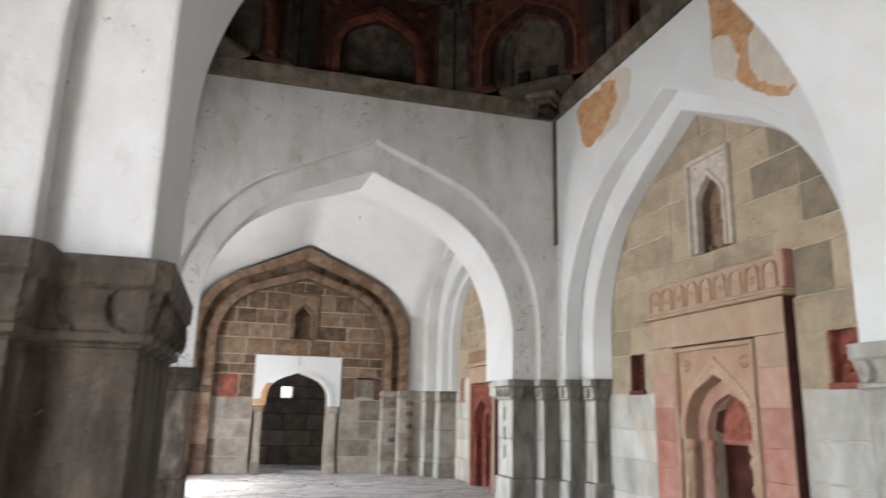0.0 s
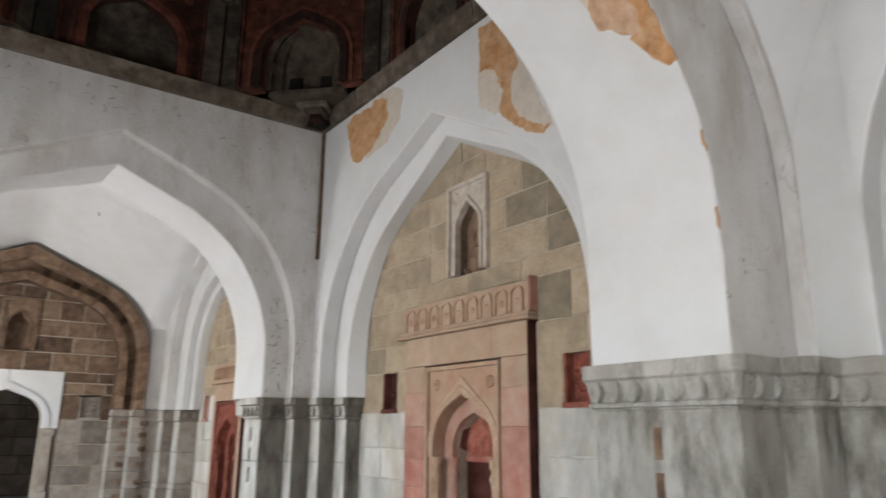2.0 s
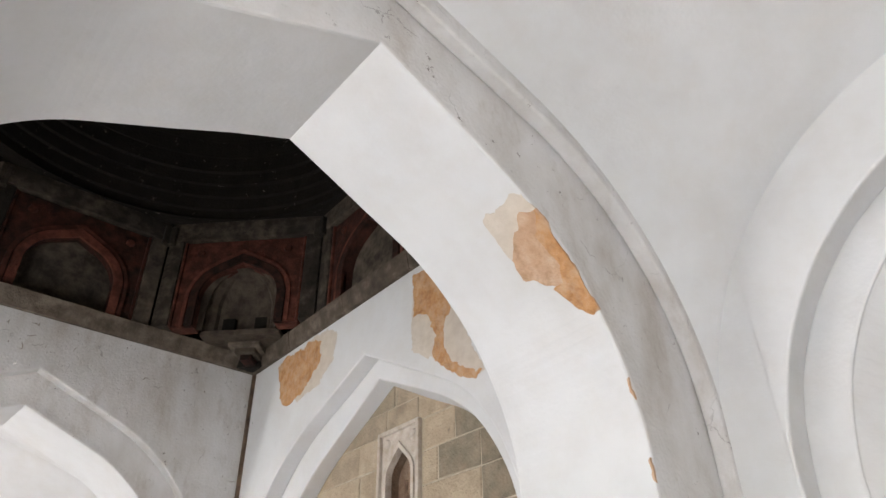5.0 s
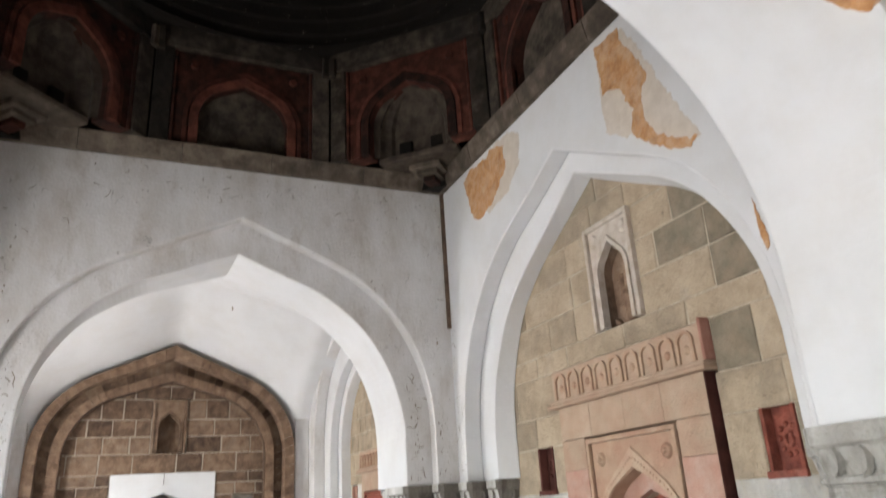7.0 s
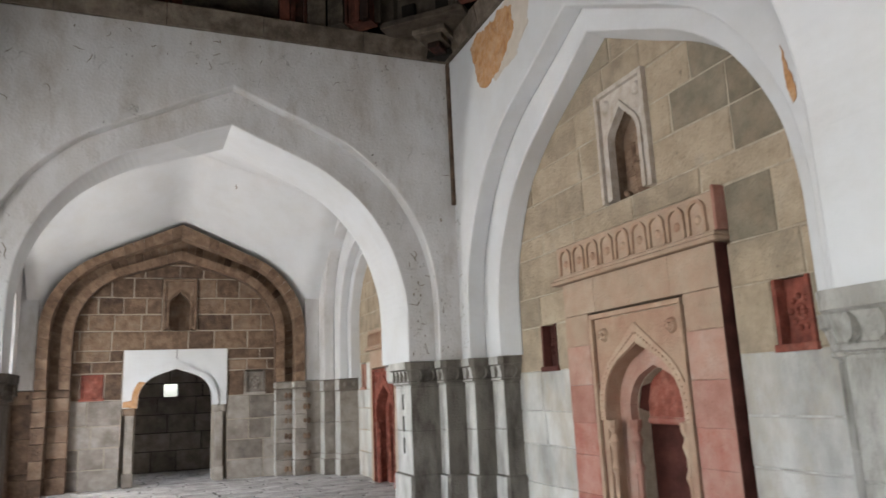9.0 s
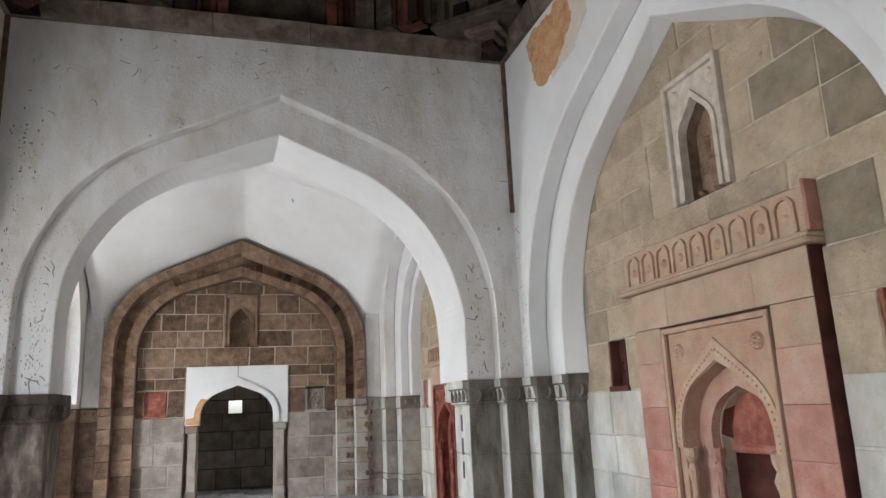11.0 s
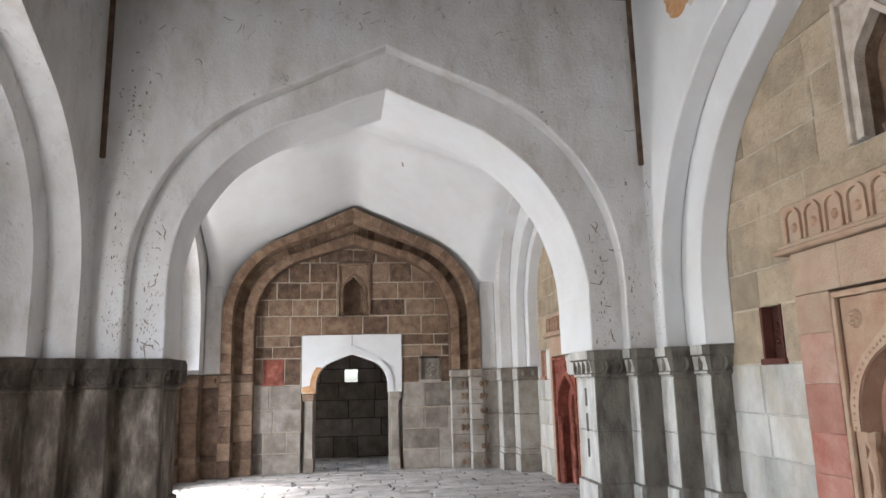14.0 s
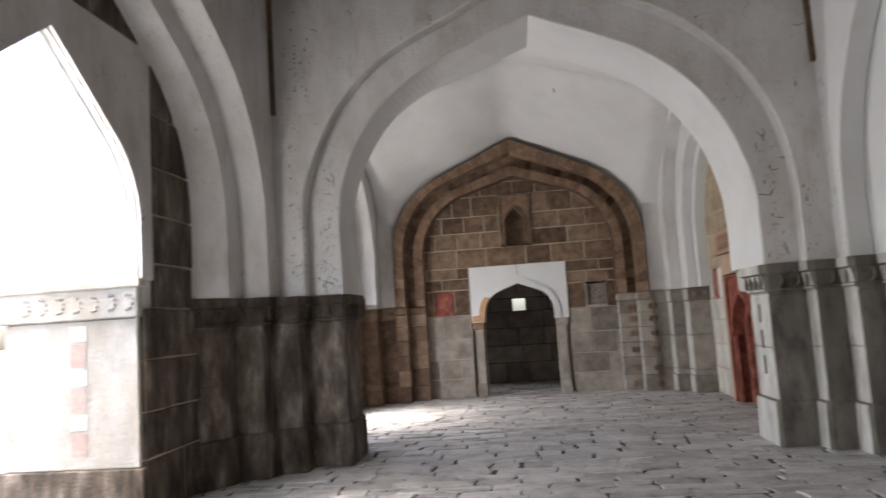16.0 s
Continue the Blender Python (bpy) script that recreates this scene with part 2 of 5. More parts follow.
PINK = ramp_mat("buff_pink_sandstone", [(0.25, (0.32, 0.19, 0.135)), (0.5, (0.41, 0.288, 0.208)), (0.75, (0.47, 0.37, 0.278))], 3, 0.85, 0.6, 40, rand=0.2, stain=(0.34, 0.28, 0.205), stain_amount=0.6, stain_scale=2.6, spot=0.4, spot_col=(0.20, 0.11, 0.08))
FRAME = ramp_mat("limewashed_carved_stone", [(0.25, (0.40, 0.33, 0.26)), (0.6, (0.56, 0.51, 0.45)), (0.85, (0.66, 0.63, 0.58))], 7, 0.85, 0.4, 50, stain=(0.36, 0.28, 0.20), stain_amount=0.5, stain_scale=5)
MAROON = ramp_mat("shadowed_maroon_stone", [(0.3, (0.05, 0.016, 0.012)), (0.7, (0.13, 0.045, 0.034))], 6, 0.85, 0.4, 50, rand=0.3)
DARK = ramp_mat("blackish_stone", [(0.2, (0.05, 0.046, 0.042)), (0.8, (0.12, 0.11, 0.10))], 3, 0.85, 0.35, 40, rand=0.3)
FLAG = ramp_mat("worn_flagstone", [(0.2, (0.31, 0.292, 0.278)), (0.5, (0.48, 0.462, 0.445)), (0.8, (0.61, 0.592, 0.575))], 4, 0.5, 0.8, 30, rand=0.35, stain=(0.15, 0.137, 0.125), stain_amount=0.6, stain_scale=3.2, crackle=0.9, crackle_scale=3.0)
BED = ramp_mat("dark_joint_earth", [(0.2, (0.028, 0.024, 0.021)), (0.8, (0.10, 0.09, 0.08))], 6, 0.95, 0.4, 60)
PEEL = ramp_mat("bare_ochre_plaster", [(0.3, (0.33, 0.16, 0.065)), (0.5, (0.47, 0.25, 0.11)), (0.72, (0.55, 0.36, 0.21))], 9, 0.9, 0.7, 40, stain=(0.50, 0.38, 0.27), stain_amount=0.6, stain_scale=6, spot=0.5, spot_col=(0.22, 0.12, 0.06))
TANPEEL = ramp_mat("bare_tan_plaster", [(0.3, (0.36, 0.22, 0.13)), (0.5, (0.49, 0.33, 0.22)), (0.72, (0.56, 0.42, 0.31))], 9, 0.9, 0.7, 40, stain=(0.42, 0.24, 0.13), stain_amount=0.5, stain_scale=5, spot=0.5, spot_col=(0.25, 0.15, 0.09))
LITSMEAR = ramp_mat("court_lit_limewash", [(0.3, (0.31, 0.297, 0.27)), (0.5, (0.48, 0.468, 0.436)), (0.7, (0.60, 0.588, 0.555))], 6, 0.85, 0.5, 36, stain=(0.28, 0.25, 0.21), stain_amount=0.6, stain_scale=4, stretch=(1, 1, 0.4))
PEELGREY = ramp_mat("grey_undercoat_plaster", [(0.25, (0.48, 0.42, 0.35)), (0.75, (0.62, 0.56, 0.49))], 6, 0.9, 0.3, 60)
INLAY = ramp_mat("faded_pink_inlay", [(0.3, (0.36, 0.27, 0.235)), (0.7, (0.48, 0.385, 0.345))], 6, 0.85, 0.4, 40)
MOULD = ramp_mat("grey_brown_mould", [(0.3, (0.13, 0.105, 0.08)), (0.7, (0.30, 0.26, 0.21))], 12, 0.9, 0.2, 60)
PAVING = ramp_mat("pale_court_paving", [(0.2, (0.28, 0.25, 0.21)), (0.8, (0.40, 0.36, 0.31))], 2.5, 0.85, 0.3, 40)

# ---- builders ----
def finish(name, bm, mat, smooth=False):
    me = bpy.data.meshes.new(name)
    bmesh.ops.recalc_face_normals(bm, faces=bm.faces)
    bm.to_mesh(me)
    bm.free()
    me.materials.append(mat)
    if smooth:
        me.polygons.foreach_set("use_smooth", [True] * len(me.polygons))
    return new(name, me)


def part(name, bm, mat, parent, label="", smooth=False):
    ob = finish(name, bm, mat, smooth)
    ob.parent = parent
    return tagged(ob, label)


def setting(name, bm, mat, label, category="wall", smooth=False):
    return tagged(finish(name, bm, mat, smooth), label, category, kind="structure")


def thing(name, label, category, group="", kind="", at=(0, 0, 0)):
    ob = new(name)
    ob.location = at
    return tagged(ob, label, category, group, kind)


def add_box(bm, x0, x1, y0, y1, z0, z1, bevel=0.0, jit=0.0):
    if x0 > x1: x0, x1 = x1, x0
    if y0 > y1: y0, y1 = y1, y0
    j = lambda: random.uniform(-jit, jit)
    vs = [bm.verts.new((x + j(), y + j(), z + j())) for z in (z0, z1) for x, y in ((x0, y0), (x1, y0), (x1, y1), (x0, y1))]
    fs = [bm.faces.new([vs[i] for i in q]) for q in ((3, 2, 1, 0), (4, 5, 6, 7), (0, 1, 5, 4), (1, 2, 6, 5), (2, 3, 7, 6), (3, 0, 4, 7))]
    if bevel:
        es = {e for f in fs for e in f.edges}
        bmesh.ops.bevel(bm, geom=list(es), offset=bevel, segments=1, affect='EDGES')
    return bm


def box_bm(*a, **k):
    return add_box(bmesh.new(), *a, **k)


def arch_half(a, zs, zap, stilt, r, n=16):
    """Half of a four-centred arch: upright, arc, then a straight run to the point."""
    lo, hi = radians(20), radians(89)
    for _ in range(60):
        th = (lo + hi) / 2
        z = zs + stilt + r * math.sin(th) + (a - r + r * math.cos(th)) / math.tan(th)
        lo, hi = (th, hi) if z > zap else (lo, th)
    pts = [(a, zs)]
    for i in range(n + 1):
        q = th * i / n
        pts.append((a - r + r * math.cos(q), zs + stilt + r * math.sin(q)))
    ex, ez = pts[-1]
    for i in range(1, 4):
        pts.append((ex * (1 - i / 3), ez + (zap - ez) * i / 3))
    return pts


def arch(a, zs, zap, stilt, r, n=16, c=0.0):
    h = arch_half(a, zs, zap, stilt, r, n)
    return [(c - u, z) for u, z in h] + [(c + u, z) for u, z in reversed(h[:-1])]


def arch_pair(c, zs, zap, left, right, n=30):
    """A pointed arch whose halves differ a little, as laid by hand: each half is (half width, stilt, radius)."""
    lh, rh = (arch_half(a, zs, zap, stilt, r, n) for a, stilt, r in (left, right))
    return [(c - u, z) for u, z in lh] + [(c + u, z) for u, z in reversed(rh[:-1])]


def along_y(u, z, d):
    return (u, d, z)


def along_x(u, z, d):
    return (d, u, z)


def swell(pts, w):
    """An arch line pushed outwards by w along its normals."""
    out = []
    for i, (u, z) in enumerate(pts):
        segs = [(pts[j + 1][0] - pts[j][0], pts[j + 1][1] - pts[j][1]) for j in (i - 1, i) if 0 <= j < len(pts) - 1]
        ns = [Vector((-dz, du)).normalized() for du, dz in segs]
        k = sum(ns, Vector((0, 0)))
        k = k / max(k.dot(ns[0]), 0.3)
        out.append((u + k.x * w, z + k.y * w))
    return out


def arch_slab(bm, pts, u0, u1, ztop, d0, d1, f, zbase=None, soffit=True, back=None, worn=0.0):
    """A wall with an arched opening, from d0 to d1 through its thickness; worn rounds the edges and lets them waver."""
    zb = pts[0][1] if zbase is None else zbase
    pts, back = list(pts), list(back or pts)
    if worn:
        waver = lambda line, q: [swell(line, 0.014 * noise.noise(Vector((u * 1.9, z * 1.9, q * 5))))[i] if 1 < i < len(line) - 2 else (u, z) for i, (u, z) in enumerate(line)]
        pts, back = waver(pts, d0), waver(back, d1)
    w = worn if d1 > d0 else -worn
    loops = [(d0, pts), (d1, back)] if not worn else [(d0, swell(pts, worn)), (d0 + 0.29 * w, swell(pts, 0.29 * worn)), (d0 + w, pts), (d1 - w, back), (d1 - 0.29 * w, swell(back, 0.29 * worn)), (d1, swell(back, worn))]
    lines = [[(u0, zb), (ln[0][0], zb)] + ln + [(ln[-1][0], zb), (u1, zb)] for d, ln in loops]
    rows = [[bm.verts.new(f(u, z, d)) for u, z in ln] for (d, _), ln in zip(loops, lines)]
    tops = [[bm.verts.new(f(u, ztop, d)) for u, z in ln] for d, ln in ((d0, lines[0]), (d1, lines[-1]))]
    n = len(lines[0])
    same = lambda p, q: abs(p[0] - q[0]) < 1e-6 and abs(p[1] - q[1]) < 1e-6
    for i in range(n - 1):
        if abs(lines[0][i][0] - lines[0][i + 1][0]) > 1e-6:
            for row, top in ((rows[0], tops[0]), (rows[-1], tops[1])):
                bm.faces.new((row[i], row[i + 1], top[i + 1], top[i]))
            bm.faces.new((tops[0][i], tops[0][i + 1], tops[1][i + 1], tops[1][i]))
        if soffit and not same(lines[0][i], lines[0][i + 1]):
            for r0, r1 in zip(rows, rows[1:]):
                bm.faces.new((r0[i], r1[i], r1[i + 1], r0[i + 1]))
    for k in (0, n - 1):
        bm.faces.new((rows[0][k], tops[0][k], tops[1][k], rows[-1][k]))
    bmesh.ops.remove_doubles(bm, verts=bm.verts, dist=1e-5)
    return bm


def ring_blocks(name, outer, inner, d0, d1, f, mat, parent, per=1, gap=0.003):
    """Voussoirs between two arch lines, one object each."""
    m = min(len(outer), len(inner))
    for i in range(0, m - 1, per):
        j = min(i + per, m - 1)
        bm = bmesh.new()
        quad = []
        for a, b, s in ((outer[i], outer[j], 1), (inner[i], inner[j], -1)):
            L = math.hypot(b[0] - a[0], b[1] - a[1]) or 1
            t = min(gap / L, 0.3)
            quad.append(((a[0] + (b[0] - a[0]) * t, a[1] + (b[1] - a[1]) * t), (b[0] - (b[0] - a[0]) * t, b[1] - (b[1] - a[1]) * t)))
        (o0, o1), (i0, i1) = quad
        dj = d0 + random.uniform(-0.005, 0.005)
        fr = [bm.verts.new(f(*p, dj)) for p in (o0, o1, i1, i0)]
        bk = [bm.verts.new(f(*p, d1)) for p in (o0, o1, i1, i0)]
        bm.faces.new(fr)
        bm.faces.new(bk[::-1])
        for k in range(4):
            q = (k + 1) % 4
            bm.faces.new((fr[k], bk[k], bk[q], fr[q]))
        part(name, bm, mat, parent)


def grow(poly, d):
    """A closed plan polygon pushed outwards by d."""
    area = sum(poly[i - 1][0] * poly[i][1] - poly[i][0] * poly[i - 1][1] for i in range(len(poly)))
    s = 1 if area > 0 else -1
    out = []
    for i in range(len(poly)):
        p, c, q = Vector(poly[i - 1]), Vector(poly[i]), Vector(poly[(i + 1) % len(poly)])
        e0, e1 = (c - p).normalized(), (q - c).normalized()
        n0, n1 = Vector((e0.y, -e0.x)) * s, Vector((e1.y, -e1.x)) * s
        k = n0 + n1
        k = k / max(k.dot(n0), 0.2)
        out.append((c.x + k.x * d, c.y + k.y * d))
    return out


def close_ring(bm, ring):
    """Closes a level ring of vertices, notches kept open."""
    for tri in tessellate_polygon([[Vector((v.co.x, v.co.y, 0)) for v in ring]]):
        bm.faces.new([ring[i] for i in tri])


def prism(poly, z0, z1, bm=None, poly1=None):
    bm = bm or bmesh.new()
    lo = [bm.verts.new((x, y, z0)) for x, y in poly]
    hi = [bm.verts.new((x, y, z1)) for x, y in (poly1 or poly)]
    for i in range(len(poly)):
        j = (i + 1) % len(poly)
        bm.faces.new((lo[i], lo[j], hi[j], hi[i]))
    close_ring(bm, lo)
    close_ring(bm, hi)
    return bm


def moulding(outer, inner, f, d0, d1):
    """A flat band between two arch lines, with depth."""
    bm = bmesh.new()
    for i in range(len(outer) - 1):
        v = [bm.verts.new(f(u, z, d)) for d in (d0, d1) for u, z in (outer[i], outer[i + 1], inner[i + 1], inner[i])]
        for q in ((0, 1, 2, 3), (0, 4, 5, 1), (2, 6, 7, 3)):
            bm.faces.new([v[t] for t in q])
        if i == 0:
            bm.faces.new([v[t] for t in (3, 7, 4, 0)])
        if i == len(outer) - 2:
            bm.faces.new([v[t] for t in (1, 5, 6, 2)])
    bmesh.ops.remove_doubles(bm, verts=bm.verts, dist=1e-5)
    return bm


def fine(ob):
    return tagged(ob, kind="stuff")


def loft(poly, levels):
    """One solid skin through several offsets of a plan polygon: levels are (z, offset)."""
    bm = bmesh.new()
    rows = [[bm.verts.new((x, y, z)) for x, y in grow(poly, d)] for z, d in levels]
    n = len(poly)
    for lo, hi in zip(rows, rows[1:]):
        for i in range(n):
            j = (i + 1) % n
            bm.faces.new((lo[i], lo[j], hi[j], hi[i]))
    close_ring(bm, rows[0])
    close_ring(bm, rows[-1])
    bmesh.ops.recalc_face_normals(bm, faces=bm.faces)
    return bm

def courses(parent, f, u0, u1, zs, d0, d1, holes, keep, mat_of, wide=(0.45, 1.0), gap=0.018, name="stone_block", joint_mat=None):
    """Ashlar in courses: each block an object with eased edges, laid round the holes."""
    blocks = []
    joint_mat = joint_mat or MORTAR
    sgn = 1 if d1 > d0 else -1
    for z0, z1 in zip(zs, zs[1:]):
        cuts = sorted((max(a, u0), min(b, u1)) for a, b, za, zb in holes if za < z1 - 0.02 and zb > z0 + 0.02)
        free, at = [], u0
        for a, b in cuts:
            if a > at + 0.05:
                free.append((at, a))
            at = max(at, b)
        if u1 > at + 0.05:
            free.append((at, u1))
        for a, b in free:
            u = a
            while u < b - 0.03:
                w = random.uniform(*wide)
                if b - (u + w) < wide[0] * 0.6:
                    w = b - u
                if keep(u + w / 2, (z0 + z1) / 2):
                    blocks.append((u, u + w, z0, z1))
                u += w
    joints = bmesh.new()
    for k, (a, b, z0, z1) in enumerate(blocks):
        g = gap / 2
        dj = d0 + sgn * random.uniform(-0.006, 0.006)
        e = 0.008
        bm = bmesh.new()
        j = lambda: random.uniform(-0.007, 0.007)
        c = [(a + g + j(), z0 + g + j()), (b - g + j(), z0 + g + j()), (b - g + j(), z1 - g + j()), (a + g + j(), z1 - g + j())]
        cx, cz = (a + b) / 2, (z0 + z1) / 2
        inner = [(u + (e if u < cx else -e), z + (e if z < cz else -e)) for u, z in c]
        v0 = [bm.verts.new(f(u, z, dj)) for u, z in inner]
        v1 = [bm.verts.new(f(u, z, dj + sgn * 0.009)) for u, z in c]
        v2 = [bm.verts.new(f(u, z, d1)) for u, z in c]
        bm.faces.new(v0)
        for lo, hi in ((v0, v1), (v1, v2)):
            for i in range(4):
                q = (i + 1) % 4
                bm.faces.new((lo[i], hi[i], hi[q], lo[q]))
        part(name, bm, mat_of(cx, cz), parent)
    for a, b, z0, z1 in blocks:
        joints.faces.new([joints.verts.new(f(u, z, d0 + sgn * 0.011)) for u, z in ((a, z0), (b, z0), (b, z1), (a, z1))])
    part("mortar_joints", joints, joint_mat, parent, "pale lime mortar joints")


# ---- plan ----
# hall runs along +y; west (prayer) wall at +x, open court side at -x; transverse arches at A1 and A2
A1_0, A1_1 = -7.36, -6.25
A2_0, A2_1 = 0.14, 1.26
SPRING = 1.9
INNER = arch_pair(0.02, SPRING, 4.93, (2.32, 0.78, 1.95), (2.26, 0.57, 2.24))
INNER_FAR = arch_pair(0.0, SPRING, 4.965, (2.41, 0.82, 2.0), (2.25, 0.60, 2.23))
OUTER = arch_pair(0.02, SPRING, 5.365, (2.69, 0.76, 2.26), (2.62, 0.73, 2.44))
INNER_1 = arch_pair(0.12, SPRING, 4.945, (2.15, 0.95, 1.7), (2.09, 0.78, 1.99))
OUTER_1 = arch_pair(0.12, SPRING, 5.42, (2.50, 0.8, 1.95), (2.80, 1.05, 2.2))
XW, XE = 2.95, -2.98
CB, CA, CC = -3.04, -10.35, 3.28

# ---- transverse arches ----
for nm, y0, y1, zt, lin, lout, lab in (("wall_arch_1", A1_0, A1_1, 6.05, INNER_1, OUTER_1, "white plastered transverse arch with broad flat soffit"), ("wall_arch_2", A2_0, A2_1, 6.05, INNER, OUTER, "white plastered stepped transverse arch, stained and cracked")):
    bm = arch_slab(bmesh.new(), lin, -3.9, 3.9, zt, y0, y1, along_y, back=INNER_FAR if lin is INNER else None, worn=0.02)
    ob = setting(nm, bm, CLEAN, lab, "arch")
    ob.data.materials.append(PLASTER)
    for p in ob.data.polygons:
        p.material_index = 1 if abs(p.normal.y) > 0.9 else 0
    for k, (d0, d1) in enumerate(((y0 - (0.2 if lin is INNER else 0.13), y0 - 0.002), (y1 + 0.002, y1 + 0.2))):
        part("arch_order", arch_slab(bmesh.new(), lout, -3.9, 3.9, zt, d0, d1, along_y, worn=0.02), PLASTER, ob, "weathered outer arch order")

# ---- piers ----
def zigzag(s, f0, f1, xs, tail=0.70, s1=0.2, s2=0.48, splay=0.33):
    """Stepped plan of a pier; s is the side (+1 west, -1 east)."""
    a, b, c, d, e = xs
    front = [(a, f0), (b, f0), (b, f0 - s1), (c, f0 - s1), (c, f0 - s2), (d, f0 - s2), (d, f0 - tail), (e - 0.19, f0 - tail - splay), (e, f0 - tail - splay)]
    rear = [(x, f0 + f1 - y) for x, y in reversed(front)]
    return [(s * x, y) for x, y in front + rear]


def leaves(bm, poly, z, size):
    """Carved leaf scrolls along the faces of a plan polygon."""
    n = len(poly)
    area = sum(poly[i - 1][0] * poly[i][1] - poly[i][0] * poly[i - 1][1] for i in range(n))
    s = 1 if area > 0 else -1
    for i in range(n):
        p, q = Vector(poly[i]), Vector(poly[(i + 1) % n])
        L = (q - p).length
        if L < 0.19 or L > 1.3:
            continue
        e = (q - p) / L
        nrm = Vector((e.y, -e.x)) * s
        k = max(1, int(L / 0.15))
        for m in range(k):
            c = p + e * (L * (m + 0.5) / k)
            prev = None
            for t in range(7):
                ang = radians(-100 + t * 33)
                u = 0.036 * math.cos(ang)
                w = 0.058 * math.sin(ang)
                h = 0.032 * math.sin(math.pi * (t + 0.3) / 6.6) + 0.004
                th = 0.014
                a = c + e * u
                b = c + e * (u + th * math.cos(ang)) + nrm * h
                d = c + e * (u + 2 * th * math.cos(ang))
                row = [bm.verts.new((a.x, a.y, z + w)), bm.verts.new((b.x, b.y, z + w + th * math.sin(ang))), bm.verts.new((d.x, d.y, z + w + 2 * th * math.sin(ang)))]
                if prev:
                    for r in range(2):
                        bm.faces.new((prev[r], prev[r + 1], row[r + 1], row[r]))
                prev = row
    return bm


def blunted(poly, w):
    """A plan polygon with its outward corners cut by w."""
    area = sum(poly[i - 1][0] * poly[i][1] - poly[i][0] * poly[i - 1][1] for i in range(len(poly)))
    out = []
    for i in range(len(poly)):
        p, c, q = Vector(poly[i - 1]), Vector(poly[i]), Vector(poly[(i + 1) % len(poly)])
        e0, e1 = (c - p).normalized(), (q - c).normalized()
        if e0.cross(e1) * area > 0.3 * abs(area):
            out += [tuple(c - e0 * w), tuple(c + e1 * w * random.uniform(0.6, 1.3))]
        else:
            out.append(tuple(c))
    return out


def pier(poly, label, mat=GREY):
    cx, cy = sum(p[0] for p in poly) / len(poly), sum(p[1] for p in poly) / len(poly)
    loc = blunted([(x - cx, y - cy) for x, y in poly], 0.01)
    ob = thing("pier", label, "pier", "stepped stone piers", at=(cx, cy, 0))
    part("plinth", loft(loc, [(0.0, 0.048), (0.44, 0.042), (0.455, 0.036), (0.478, -0.01)]), mat, ob)
    part("shaft", loft(loc, [(0.40, 0.0), (1.008, 0.0), (1.013, -0.006), (1.02, -0.006), (1.025, 0.0), (1.56, 0.0), (1.57, -0.006), (1.585, -0.006), (1.59, 0.006), (1.66, 0.006)]), mat, ob)
    cap = part("capital", loft(loc, [(1.598, 0.002), (1.61, 0.034), (1.635, 0.038), (1.645, 0.022), (1.78, 0.055), (1.80, 0.078), (1.893, 0.082)]), mat, ob, "carved leaf capital band")
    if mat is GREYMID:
        # court-side faces get a limewash coat, paled further for the court light
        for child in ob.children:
            child.data.materials.append(LITSMEAR)
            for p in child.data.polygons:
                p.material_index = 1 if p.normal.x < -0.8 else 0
    fine(part("leaf_carving", leaves(bmesh.new(), grow(loc, 0.042), 1.715, 0.1), mat, cap))
    return ob


WXS = (2.225, 2.66, 2.98, 3.22, 3.62)
WX2 = (2.30, 2.69, 2.955, 3.205, 3.62)
EX2 = (2.31, 2.74, 3.06, 3.36, 3.78)
west_pier = pier(zigzag(1, A2_0 + 0.03, 0.80, WX2, 0.89, 0.26, 0.57, 0.002), "grey stone stepped pier with leaf-carved capital beside the prayer niche", GREYMID)
east_pier = pier(zigzag(-1, A2_0, 0.82, EX2, 0.75, 0.27, 0.55), "dark stone stepped pier on the court side, coloured for its backlit shade")
pier(zigzag(1, A1_0, A1_1, WXS), "pale grey stone stepped pier carrying the near arch", GREYW)
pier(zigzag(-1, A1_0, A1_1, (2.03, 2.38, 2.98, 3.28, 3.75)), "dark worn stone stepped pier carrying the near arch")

for carrier, sd in ((west_pier, 1), (east_pier, -1)):
    px_, py_ = carrier.location.x, carrier.location.y
    part("rear_corbel", box_bm(sd * 2.30 - px_, sd * 3.3 - px_, 0.80 - py_, A2_1 - 0.02 - py_, 1.64, 1.893, bevel=0.03), LITSMEAR if sd > 0 else GREY, carrier, "corbelled capital block under the arch")

# slots of the far west pier: face strips, slot shade in their dark stone
for xj, yj in ((2.298, 0.50), (2.223, -6.78)):
    slots = thing("jamb_slots", "narrow dark vertical strips for the slots in the pier jamb", "slot", at=(xj, yj, 0))
    for z in (0.72, 1.0, 1.28):
        part("slot", box_bm(-0.004, 0.03, -0.03, 0.03, z, z + 0.2), BROWN if yj < 0 else DARK, slots)

# ---- west wall, bay by bay ----
def west_arches(yc, hi_y, lo_y, x0, x1, x2, outer, inner, name, lab, back=None):
    ob = setting(name, arch_slab(bmesh.new(), outer, lo_y, hi_y, 6.05, x0, x1 - 0.002, along_x, worn=0.02), CLEAN, lab, "arch")
    part("arch_order", arch_slab(bmesh.new(), inner, lo_y, hi_y, 6.05, x1, x2, along_x, back=back, worn=0.02), CLEAN, ob)
    return ob


